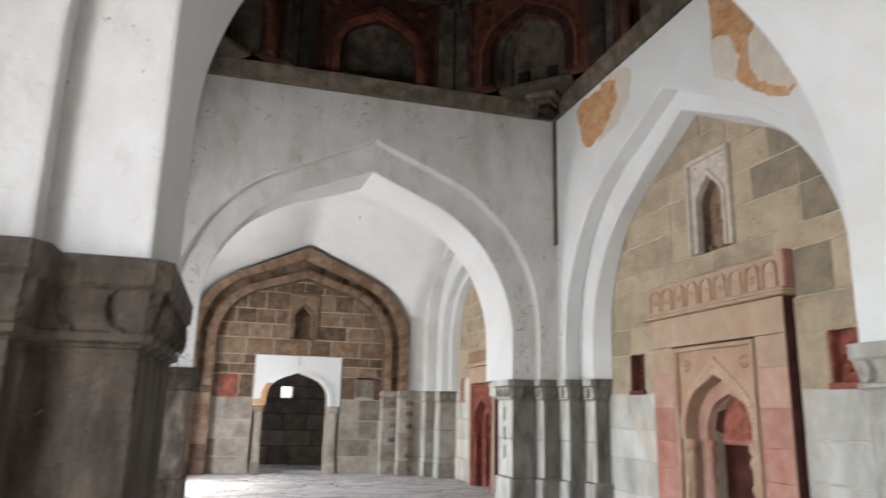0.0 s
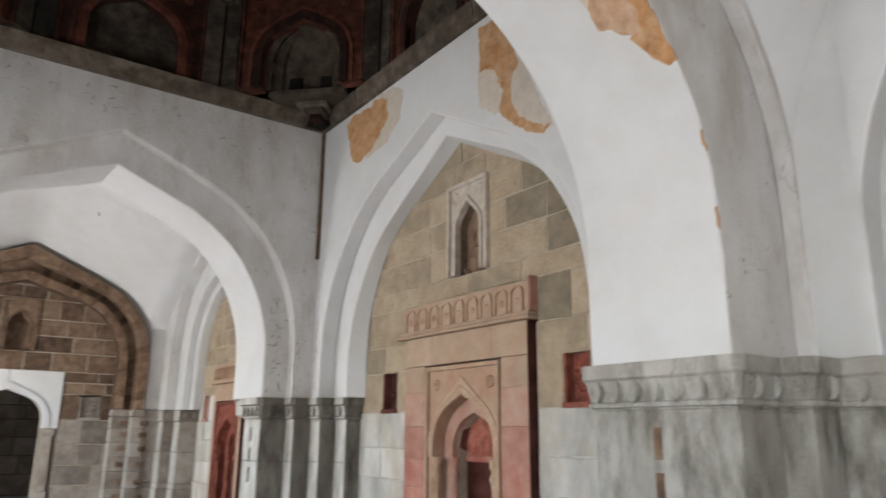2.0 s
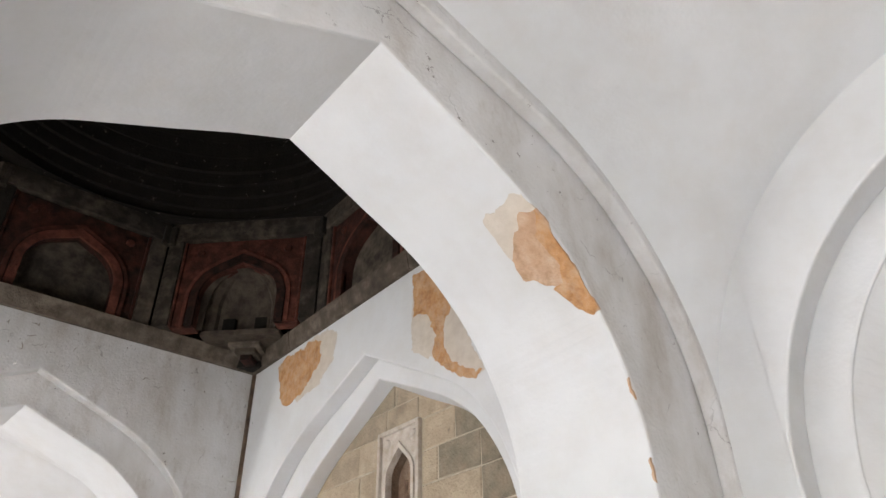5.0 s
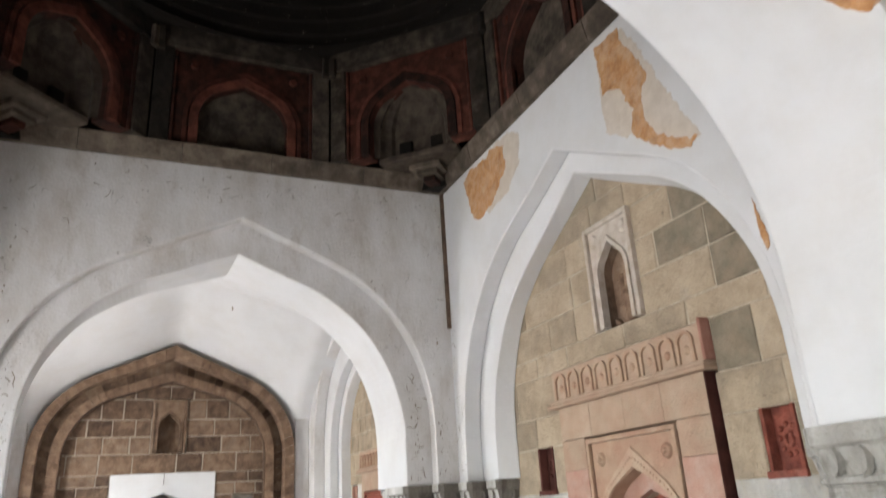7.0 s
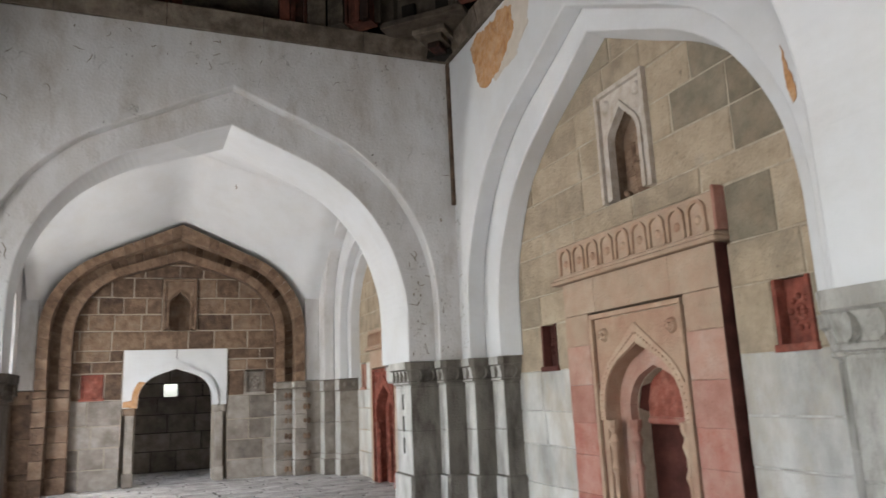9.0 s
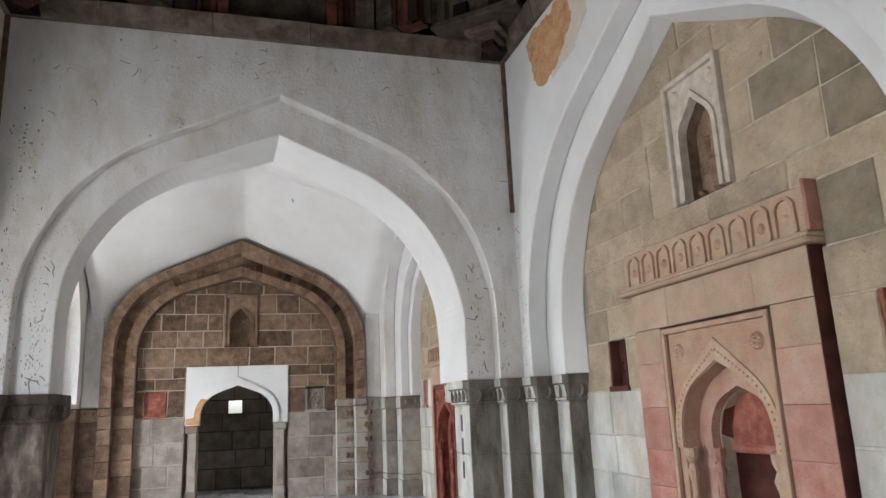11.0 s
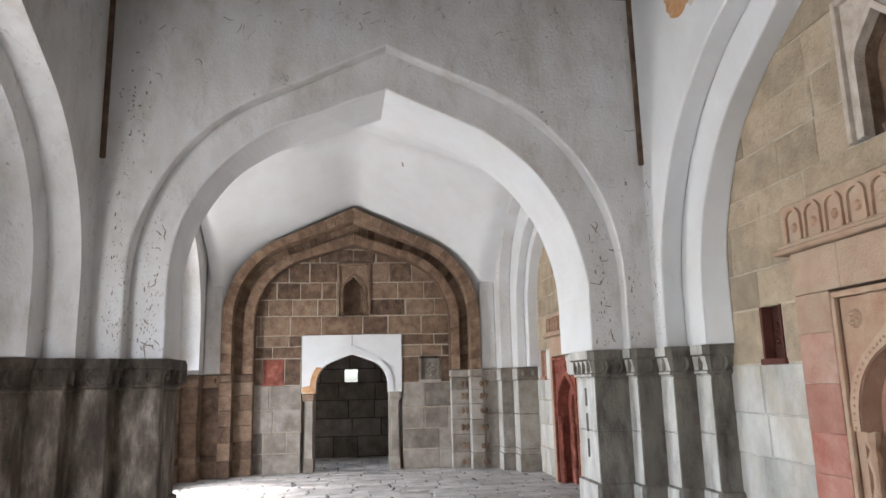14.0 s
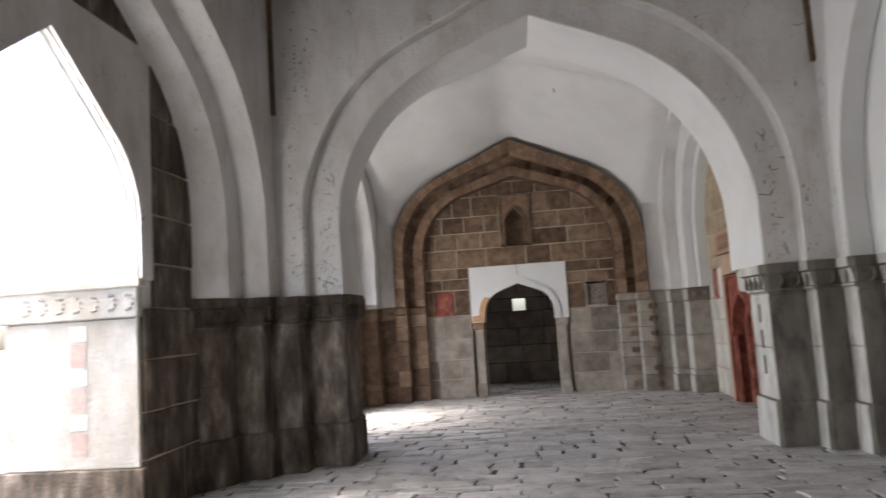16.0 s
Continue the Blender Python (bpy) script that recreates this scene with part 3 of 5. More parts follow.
W_OUT = arch_pair(-3.08, SPRING, 5.29, (2.53, 0.7, 2.2), (2.77, 0.47, 2.6))
W_IN = arch_pair(-3.08, SPRING, 5.03, (2.26, 0.73, 2.07), (2.36, 0.42, 2.33))
W_BACK = arch_pair(-3.08, SPRING, 5.0, (2.2, 0.73, 2.0), (2.24, 0.59, 2.2))
west_arches(CB, A2_0 - 0.2, A1_1 + 0.2, XW, 3.19, 3.44, W_OUT, W_IN, "wall_west_2", "white plastered wall with stepped pointed arch and peeling patches", W_BACK)
W_OUT_A = arch(2.61, SPRING, 5.3, 0.77, 2.04, 24, c=CA - 0.13)
W_IN_A = arch(2.34, SPRING, 5.0, 0.7, 1.9, 24, c=CA - 0.13)
W_BACK_A = arch(2.1, SPRING, 4.96, 0.7, 1.75, 24, c=CA - 0.13)
west_arches(CA, A1_0 - 0.11, -13.4, XW, 3.19, 3.44, W_OUT_A, W_IN_A, "wall_west_1", "white plastered wall with stepped pointed arch", W_BACK_A)
CX = -0.37
W_OUT_C = arch(1.86, SPRING - 0.07, 4.45, 0.9, 1.6, 24, c=CC)
W_IN_C = arch(1.68, SPRING - 0.07, 4.22, 0.9, 1.45, 24, c=CC)
west_arches(CC, 6.6, A2_1 + 0.2, 2.57, 2.74, 3.05, W_OUT_C, W_IN_C, "wall_west_3", "white plastered stepped arch of the end bay")

# backing behind the ashlar, with the prayer niche's opening
NICHE_B = arch(0.40, 1.12, 1.66, 0.12, 0.375, 8, c=-3.16)
back = setting("wall_west_2_core", arch_slab(bmesh.new(), NICHE_B, -7.3, 1.2, 6.0, 3.64, 4.3, along_x, zbase=0.0), MORTAR, "mortared core of the prayer wall")
setting("wall_west_1_core", box_bm(3.64, 4.3, -13.6, -7.31, 0, 6), MORTAR, "mortared core of the prayer wall")
NICHE_C = arch(0.36, 1.0, 1.5, 0.12, 0.33, 8, c=3.22)
setting("wall_west_3_core", arch_slab(bmesh.new(), NICHE_C, 1.3, 6.9, 6.0, 3.07, 3.6, along_x, zbase=0.0), MORTAR, "mortared core of the end bay's prayer wall")


def inside(pts, u, z, m):
    """Whether a place lies within an arch line, widened by m."""
    c = (pts[0][0] + pts[-1][0]) / 2
    a = abs(pts[0][0] - c)
    if abs(u - c) > a + m:
        return False
    lim = 0
    for (u0, z0), (u1, z1) in zip(pts, pts[1:]):
        if min(u0, u1) - m <= u <= max(u0, u1) + m:
            lim = max(lim, z0, z1)
    return z < lim + m


# ---- prayer niche (mihrab) ----
def mihrab(x, yc, zoff, label, red, frieze=True, w=1.16, top=2.58):
    """Red sandstone prayer niche; its face is at x, its middle at yc."""
    ob = thing("mihrab", label, "prayer niche", at=(x, yc, 0))
    buff = SAND if red is not DEEPRED else DEEPRED
    # outer panel slabs either side and above the frame
    hw = 0.70
    pieces = []
    zz = (0.0, 0.42, 0.80, 1.12, 1.5, 1.9, 2.2195)
    for s in (-1, 1):
        for z0, z1 in zip(zz, zz[1:]):
            pieces.append((s * (hw + 0.022), s * w, z0, z1))
    n = 4
    for k in range(n):
        pieces.append((-w + 2 * w * k / n, -w + 2 * w * (k + 1) / n, 2.222, top))
    for a, b, z0, z1 in pieces:
        a, b = min(a, b), max(a, b)
        bm = box_bm(-0.085 + random.uniform(-0.004, 0.004), 0.20, a + 0.0015, b - 0.0015, z0 + 0.0015, z1 - 0.0015, bevel=0.003)
        part("panel_slab", bm, (PINK if z0 > 1.85 else RED if z0 > 1.05 else REDLOW) if red is RED else PINK, ob)
    # rectangular moulded frame
    part("frame_jamb", box_bm(-0.10, -0.06, hw - 0.045, hw - 0.002, 0, 2.17, bevel=0.006), buff, ob)
    part("frame_jamb", box_bm(-0.10, -0.06, -hw + 0.002, -hw + 0.045, 0, 2.17, bevel=0.006), buff, ob)
    part("frame_head", box_bm(-0.10, -0.06, -hw + 0.002, hw - 0.002, 2.15, 2.198, bevel=0.006), buff, ob)
    # strip tinted dark for the panel's side face, turned from the light
    part("outer_fillet", box_bm(-0.09, 0.05, -w - 0.014, -w - 0.002, 0, top, bevel=0.004), MAROON, ob, "maroon strip coloured dark for the panel's shaded side")
    a1 = arch(0.57, 1.15, 1.86, 0.1, 0.54, 10)
    part("arch_slab", arch_slab(bmesh.new(), a1, -hw + 0.05, hw - 0.05, 2.145, -0.055, 0.11, along_x, zbase=0.0), buff, ob, "buff arch slab with shallow spandrels")
    ao = arch(0.665, 1.15, 2.06, 0.1, 0.61, 10)
    ai = arch(0.575, 1.15, 1.875, 0.1, 0.545, 10)
    bm = moulding(ao, ai, along_x, -0.072, -0.05)
    part("archivolt", bm, buff, ob)
    # carved beads round the archivolt
    mid = [((p[0] + q[0]) / 2, (p[1] + q[1]) / 2) for p, q in zip(ao, ai)]
    bm = bmesh.new()
    for p, q in zip(mid, mid[1:]):
        L = math.hypot(q[0] - p[0], q[1] - p[1])
        for t in range(max(1, int(L / 0.035))):
            u = p[0] + (q[0] - p[0]) * (t + 0.5) / max(1, int(L / 0.035))
            z = p[1] + (q[1] - p[1]) * (t + 0.5) / max(1, int(L / 0.035))
            bmesh.ops.create_cone(bm, segments=6, radius1=0.013, radius2=0.006, depth=0.012, cap_ends=True, matrix=pose(-0.076, u, z, 0, -90, 0))
    fine(part("beading", bm, buff, ob))
    a2 = arch(0.41, 1.12, 1.66, 0.12, 0.38, 8)
    part("inner_arch", arch_slab(bmesh.new(), a2, -0.6, 0.6, 2.0, 0.112, 0.205, along_x, zbase=0.0), red, ob)
    # niche lining, closed at the back; its dark red carries the niche's shade
    bm = bmesh.new()
    prev = None
    for k in range(13):
        a = math.pi * k / 12
        ring = [(0.205 + 0.42 * math.sin(a), 0.42 * math.cos(a), z) for z in (0.0, 1.2)]
        ring += [(0.205 + 0.42 * math.sin(a) * 0.7, 0.42 * math.cos(a) * 0.7, 1.55), (0.24, 0, 1.72)]
        row = [bm.verts.new(p) for p in ring]
        if prev:
            for r in range(3):
                bm.faces.new((prev[r], row[r], row[r + 1], prev[r + 1]))
        prev = row
    part("niche_lining", bm, MAROON, ob, "red niche lining coloured dark for the shade inside", smooth=True)
    lint = part("niche_lintel", box_bm(0.30, 0.60, -0.40, 0.40, 1.14, 1.68, bevel=0.03), DEEPRED, ob)
    part("lintel_roll", box_bm(0.27, 0.33, -0.38, 0.38, 1.10, 1.17, bevel=0.02), REDLOW, lint)
    # carved colonnettes: stacked vase shapes
    for yy, dd, mt in ((0.53, -0.02, buff), (0.37, 0.13, red), (-0.53, -0.02, buff), (-0.37, 0.13, red)):
        bm = bmesh.new()
        prof = [(0.055, 0.0), (0.055, 0.22), (0.035, 0.25), (0.05, 0.34), (0.028, 0.42), (0.028, 0.62), (0.05, 0.70), (0.03, 0.76), (0.03, 0.86), (0.056, 0.95), (0.03, 1.02), (0.056, 1.08), (0.06, 1.15)]
        prev = None
        for r, z in prof:
            row = [bm.verts.new((dd + r * math.cos(t * math.pi / 4 + 0.39), yy + r * math.sin(t * math.pi / 4 + 0.39), z)) for t in range(8)]
            if prev:
                for t in range(8):
                    bm.faces.new((prev[t], prev[(t + 1) % 8], row[(t + 1) % 8], row[t]))
            prev = row
        part("colonnette", bm, mt, ob)
    # rosette bosses
    for yy in (0.50, -0.52):
        bm = bmesh.new()
        bmesh.ops.create_cone(bm, segments=20, radius1=0.075, radius2=0.06, depth=0.03, cap_ends=True, matrix=pose(-0.066, yy, 1.98, 0, -90, 0))
        bmesh.ops.create_cone(bm, segments=12, radius1=0.035, radius2=0.015, depth=0.03, cap_ends=True, matrix=pose(-0.09, yy, 1.98, 0, -90, 0))
        boss = part("rosette", bm, buff, ob)
        bm = bmesh.new()
        for t in range(10):
            a = t * math.pi / 5
            bmesh.ops.create_cone(bm, segments=5, radius1=0.013, radius2=0.004, depth=0.014, cap_ends=True, matrix=pose(-0.087, yy + 0.05 * math.cos(a), 1.98 + 0.05 * math.sin(a), 0, -90, 0))
        fine(part("petals", bm, buff, boss))
    if frieze:
        part("frieze_ledge", box_bm(-0.16, 0.15, -w - 0.09, w + 0.14, top + 0.004, top + 0.05, bevel=0.012), PINK, ob)
        part("frieze_ledge", box_bm(-0.135, 0.15, -w - 0.07, w + 0.10, top + 0.052, top + 0.085, bevel=0.008), PINK, ob)
        part("frieze_slab", box_bm(-0.10, 0.15, -w - 0.05, w + 0.06, top + 0.088, top + 0.42, bevel=0.01), PINK, ob)
        part("frieze_end", box_bm(-0.115, 0.02, -w - 0.085, -w - 0.052, top + 0.088, top + 0.46, bevel=0.01), red, ob, "projecting end slab")
        n = 9
        for k in range(n):
            c = -w - 0.0 + (2 * w) * (k + 0.5) / n
            h = 2 * w / n * 0.44
            zo = top + 0.10
            o = [(c + h * math.cos(q), zo + (0.17 + h * math.sin(q)) * (0 < q < math.pi)) for q in [math.pi * (8 - t) / 8 for t in range(9)]]
            i = [(c + h * 0.74 * math.cos(q), zo + (0.17 + h * 0.74 * math.sin(q)) * (0 < q < math.pi)) for q in [math.pi * (8 - t) / 8 for t in range(9)]]
            bm = moulding(o, i, along_x, -0.125, -0.098)
            pet = part("blind_merlon", bm, SAND, ob)
            bm = bmesh.new()
            bmesh.ops.create_cone(bm, segments=10, radius1=0.05, radius2=0.025, depth=0.02, cap_ends=True, matrix=pose(-0.106, c, zo + 0.11, 0, -90, 0))
            part("medallion", bm, SAND, pet)
    return ob


mihrab(3.44, -3.16, 0, "carved red sandstone prayer niche with buff arch and merlon frieze", RED)
end_mihrab = mihrab(2.93, 3.22, 0, "deep red carved sandstone prayer niche of the end bay", DEEPRED, frieze=True, w=0.88)
end_mihrab.scale = (1, 0.86, 0.88)

# ---- ashlar of the prayer wall ----
holes_b = [(-3.16 - 1.21, -3.16 + 1.165, 0, 2.6), (-4.41, -1.93, 2.55, 3.03), (-3.62, -2.83, 3.27, 4.43), (-1.66, -1.30, 1.68, 2.2), (-5.10, -4.74, 1.68, 2.2)]
blocks_b = thing("ashlar_west_2", "tan and grey sandstone ashlar with lime joints on the prayer wall", "wall", kind="structure")
courses(blocks_b, along_x, -5.6, -0.5, (0, 0.40, 0.84, 1.22, 1.68), 3.43, 3.64, holes_b, lambda u, z: inside(W_IN, u, z, 0.45), lambda u, z: PALE, wide=(0.7, 1.4), gap=0.008, joint_mat=LITSMEAR)
courses(blocks_b, along_x, -5.6, -0.5, (1.68, 2.2, 2.55, 3.03, 3.27, 3.66, 4.04, 4.42, 4.72, 5.05), 3.43, 3.64, holes_b,
        lambda u, z: inside(W_IN, u, z, 0.45), lambda u, z: OLIVE if random.random() < (0.35 if u < -4.4 else 0.06) else BLOCK, wide=(0.4, 1.1), gap=0.014)
blocks_a = thing("ashlar_west_1", "brown and ochre sandstone ashlar on the prayer wall", "wall", kind="structure")
courses(blocks_a, along_x, -13.0, -7.9, (0, 0.5, 1.0, 1.45, 1.9, 2.35, 2.8, 3.25, 3.7, 4.2, 4.7, 5.1), 3.43, 3.64, [], lambda u, z: inside(W_IN_A, u, z, 0.45), lambda u, z: BLOCK if z > 1.6 else PALE)
holes_c = [(3.22 - 0.775, 3.22 + 0.765, 0, 2.27), (2.36, 4.12, 2.25, 2.67), (4.55, 4.88, 1.6, 2.1)]
blocks_c = thing("ashlar_west_3", "orange-brown sandstone ashlar of the end bay's prayer wall", "wall", kind="structure")
courses(blocks_c, along_x, 1.7, 6.3, (0, 0.45, 0.85, 1.25, 1.6, 2.1, 2.27, 2.67, 3.0, 3.3, 3.6, 3.9, 4.2, 4.6), 2.93, 3.07, holes_c, lambda u, z: inside(W_IN_C, u, z, 0.45), lambda u, z: BLOCK if z > 1.9 else (PALE if u > 4 else RED), wide=(0.3, 0.6))


def sunk_panel(f, u0, u1, z0, z1, d, sgn, mat, label, carved=True, depth=0.05):
    """A small carved panel sunk into a wall, with sill and rim."""
    ob = thing("sunk_panel", label, "wall panel", "small sunk wall panels")
    def bx(a, b, za, zb, da, db, bev=0.004):
        p, q = f(a, za, da), f(b, zb, db)
        return box_bm(p[0], q[0], p[1], q[1], za, zb, bevel=bev)
    part("panel", bx(u0, u1, z0, z1, d + sgn * depth, d + sgn * (depth + 0.08)), mat, ob)
    part("sill", bx(u0 - 0.02, u1 + 0.02, z0 - 0.03, z0 + 0.025, d - sgn * 0.025, d + sgn * 0.1), mat, ob)
    part("rim", bx(u0, u0 + 0.035, z0 + 0.027, z1, d - sgn * 0.004, d + sgn * 0.1), mat, ob)
    part("rim", bx(u1 - 0.035, u1, z0 + 0.027, z1, d - sgn * 0.004, d + sgn * 0.1), mat, ob)
    if carved:
        bm = bmesh.new()
        uc, zc = (u0 + u1) / 2, (z0 + z1) / 2
        for k in range(9):
            a = k * 2 * math.pi / 9
            for r, s in ((0.035, 0.02), (0.085, 0.026)):
                p = f(uc + r * math.cos(a + r * 9), zc + 1.35 * r * math.sin(a + r * 9), d + sgn * (depth - 0.012))
                bmesh.ops.create_icosphere(bm, subdivisions=1, radius=s, matrix=Matrix.Translation(p))
        fine(part("scroll_relief", bm, mat, ob))
    return ob


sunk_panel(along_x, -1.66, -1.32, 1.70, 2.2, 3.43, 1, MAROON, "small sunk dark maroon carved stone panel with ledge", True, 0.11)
sunk_panel(along_x, -5.09, -4.76, 1.70, 2.2, 3.43, 1, DEEPRED, "small sunk red carved stone panel beside the pier", True, 0.09)
sunk_panel(along_x, 4.57, 4.86, 1.62, 2.08, 2.93, 1, RED, "small sunk red stone panel of the end bay", False)

# upper niche with carved white frame
def upper_niche(f, c, z0, z1, half, ohalf, oap, d, sgn, back_d, mat, label, bosses=True, fill=None):
    ob = thing("upper_niche", label, "niche")
    pts = arch(ohalf, z0 + 0.02, oap, (oap - z0) * 0.62, ohalf * 0.97, 8, c=c)
    slab_d = d + sgn * 0.06
    part("frame_slab", arch_slab(bmesh.new(), pts, c - half + 0.05, c + half - 0.05, z1 - 0.05, d - sgn * 0.005, slab_d, f), mat, ob)
    part("niche_reveal", arch_slab(bmesh.new(), swell(pts, 0.012), c - half + 0.05, c + half - 0.05, z1 - 0.05, slab_d + sgn * 0.002, back_d, f), fill or mat, ob, "rough stone reveal")
    def bx(a, b, za, zb, da, db):
        p, q = f(a, za, da), f(b, zb, db)
        return box_bm(p[0], q[0], p[1], q[1], za, zb, bevel=0.006)
    part("frame_jamb", bx(c - half, c - half + 0.048, z0, z1, d - sgn * 0.05, back_d), mat, ob)
    part("frame_jamb", bx(c + half - 0.048, c + half, z0, z1, d - sgn * 0.05, back_d), mat, ob)
    part("frame_head", bx(c - half + 0.05, c + half - 0.05, z1 - 0.048, z1, d - sgn * 0.05, back_d), mat, ob)
    o = arch(ohalf + 0.05, z0 + 0.02, oap + 0.07, (oap - z0) * 0.62, (ohalf + 0.05) * 0.97, 8, c=c)
    bm = moulding(o, pts, f, d - sgn * 0.03, d)
    part("arch_moulding", bm, mat, ob)
    part("niche_back", bx(c - half + 0.06, c + half - 0.06, z0 + 0.01, oap + 0.05, back_d - sgn * 0.035, back_d - sgn * 0.004), fill or DARK, ob, "rough stone at the back")
    if bosses:
        for s in (-1, 1):
            bm = bmesh.new()
            p = f(c + s * (half - 0.14), z1 - 0.16, d - sgn * 0.018)
            bmesh.ops.create_cone(bm, segments=16, radius1=0.075, radius2=0.05, depth=0.03, cap_ends=True, matrix=Matrix.Translation(p) @ (pose(0, 0, 0, 0, -90 * sgn, 0) if f is along_x else pose(0, 0, 0, 90 * sgn, 0, 0)))
            part("rosette", bm, mat, ob)
    return ob


upper_niche(along_x, -3.225, 3.275, 4.44, 0.395, 0.235, 4.19, 3.43, 1, 3.64, FRAME, "tall pointed niche with chipped pale carved stone frame", True, BROWN)
bm = bmesh.new()
for x0, x1, y0, y1, z0, z1 in ((3.52, 3.61, -3.42, -3.26, 3.66, 3.98), (3.50, 3.61, -3.41, -3.22, 3.30, 3.62), (3.54, 3.61, -3.25, -3.08, 3.30, 3.52), (3.55, 3.61, -3.24, -3.12, 3.56, 3.86), (3.47, 3.6, -3.15, -3.07, 3.29, 3.36)):
    add_box(bm, x0, x1, y0, y1, z0, z1, bevel=0.025, jit=0.02)
tagged(finish("niche_rubble", bm, RINGSTONE), "broken grey-brown stone filling inside the upper niche", "rubble")

# ---- end wall ----
YE = 6.28
DOOR = arch(0.72, 1.44, 2.22, 0.15, 0.5, 8, c=-0.41)
setting("wall_north_core", arch_slab(bmesh.new(), DOOR, -5.0, 3.7, 6.2, YE + 0.30, YE + 0.75, along_y, zbase=0.0), DARKMORTAR, "mortared core of the end wall with doorway")
END1 = arch(2.40, 1.83, 4.95, 1.0, 1.62, 28, c=CX - 0.01)
END2 = arch(2.21, 1.83, 4.70, 1.0, 1.49, 28, c=CX - 0.01)
ENDM = arch(2.03, 1.83, 4.47, 0.97, 1.37, 28, c=CX - 0.01)
END3 = arch(1.86, 1.83, 4.28, 0.95, 1.25, 28, c=CX - 0.01)
def resample(pts, m):
    """The same line in m runs of equal length."""
    cum = [0.0]
    for p, q in zip(pts, pts[1:]):
        cum.append(cum[-1] + math.hypot(q[0] - p[0], q[1] - p[1]))
    out, k = [], 0
    for i in range(m + 1):
        want = cum[-1] * i / m
        while k < len(pts) - 2 and cum[k + 1] < want:
            k += 1
        t = (want - cum[k]) / ((cum[k + 1] - cum[k]) or 1)
        out.append((pts[k][0] + (pts[k + 1][0] - pts[k][0]) * t, pts[k][1] + (pts[k + 1][1] - pts[k][1]) * t))
    return out


rings = thing("end_arch", "brown stone stepped pointed arch of voussoirs on the end wall", "arch", kind="structure")
ring_blocks("voussoir", resample(END1, 46), resample(END2, 46), YE - 0.44, YE - 0.02, along_y, RINGSTONE, rings)
ring_blocks("recessed_voussoir", resample(END2, 54), resample(ENDM, 54), YE - 0.08, YE + 0.02, along_y, BROWN, rings)
ring_blocks("inner_voussoir", resample(ENDM, 54), resample(END3, 54), YE - 0.22, YE + 0.02, along_y, RINGSTONE, rings)
E4 = arch(1.84, 1.83, 4.26, 0.95, 1.235, 28, c=CX - 0.01)
bm = moulding(END3, E4, along_y, YE - 0.215, YE + 0.01)
part("arris_roll", bm, BROWN, rings, "worn stone fillet along the inner arch")
# legs of the arch below the springing: stepped pilasters
for s, outer, inner, last in ((1, 2.05, 1.81, 1.47), (-1, -2.79, -2.56, -2.22)):
    leg = thing("pilaster", "carved brown stone pilaster strips under the end arch", "pilaster", "end wall pilasters", at=((outer + inner) / 2, YE - 0.1, 0))
    cx = (outer + inner) / 2
    for a, b, d in ((outer, inner, 0.44), (inner, last, 0.20)):
        zs = [0, 0.3, 0.62, 0.9, 1.18, 1.45, 1.68]
        for z0, z1 in zip(zs, zs[1:]):
            part("pilaster_block", box_bm(min(a, b) - cx + 0.004, max(a, b) - cx - 0.004, -d + 0.1 + random.uniform(-0.006, 0.006), 0.12, z0 + 0.003, z1 - 0.004, bevel=0.006), BROWN if s < 0 else BROWNLOW, leg)
        part("pilaster_capital", box_bm(min(a, b) - cx - 0.008, max(a, b) - cx + 0.008, -d + 0.075, 0.12, 1.685, 1.826, bevel=0.02), BROWN if s < 0 else BROWNLOW, leg)
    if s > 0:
        # limewash on the court-side faces, with the light they catch in its tone
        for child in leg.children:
            child.data.materials.append(LITSMEAR)
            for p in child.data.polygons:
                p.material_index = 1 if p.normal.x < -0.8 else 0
    if s > 0:
        bm = bmesh.new()
        for z in (0.12, 0.42, 0.75, 1.05, 1.32, 1.55):
            for u in (-0.3, -0.22, 0.03, 0.11):
                bmesh.ops.create_icosphere(bm, subdivisions=1, radius=0.045, matrix=Matrix.Translation((u + 0.05, -0.11 if u < -0.1 else -0.335, z)) @ Matrix.Diagonal((1, 0.5, 1.5, 1)))
        fine(part("worn_carving", bm, BROWN, leg))
# ashlar
holes_e = [(-1.36, 0.55, 0, 2.53), (-0.70, -0.05, 2.9, 3.94), (-2.08, -1.68, 1.6, 2.1), (0.88, 1.29, 1.6, 2.07)]
end_blocks = thing("ashlar_north", "brown and grey sandstone ashlar with pale joints on the end wall", "wall", kind="structure")
courses(end_blocks, along_y, -2.6, 1.75, (0, 0.36, 0.74, 1.14, 1.6, 2.1, 2.32, 2.53, 2.9, 3.22, 3.55, 3.94, 4.2, 4.45), YE, YE + 0.30, holes_e,
        lambda u, z: inside(END3, u, z, 0.3), lambda u, z: BROWNLOW if z < 1.6 else BROWN, wide=(0.35, 0.8), gap=0.022, joint_mat=DARKMORTAR)
upper_niche(along_y, -0.375, 2.905, 3.93, 0.32, 0.20, 3.66, YE, 1, YE + 0.30, BROWN, "small pointed wall niche in brown stone", False, BROWN)
sunk_panel(along_y, -2.07, -1.69, 1.63, 2.09, YE, 1, DEEPRED, "small square dark red sandstone panel set in the end wall", False, 0.03)
sunk_panel(along_y, 0.89, 1.28, 1.63, 2.06, YE, 1, BROWNLOW, "small square carved grey stone panel in the end wall")

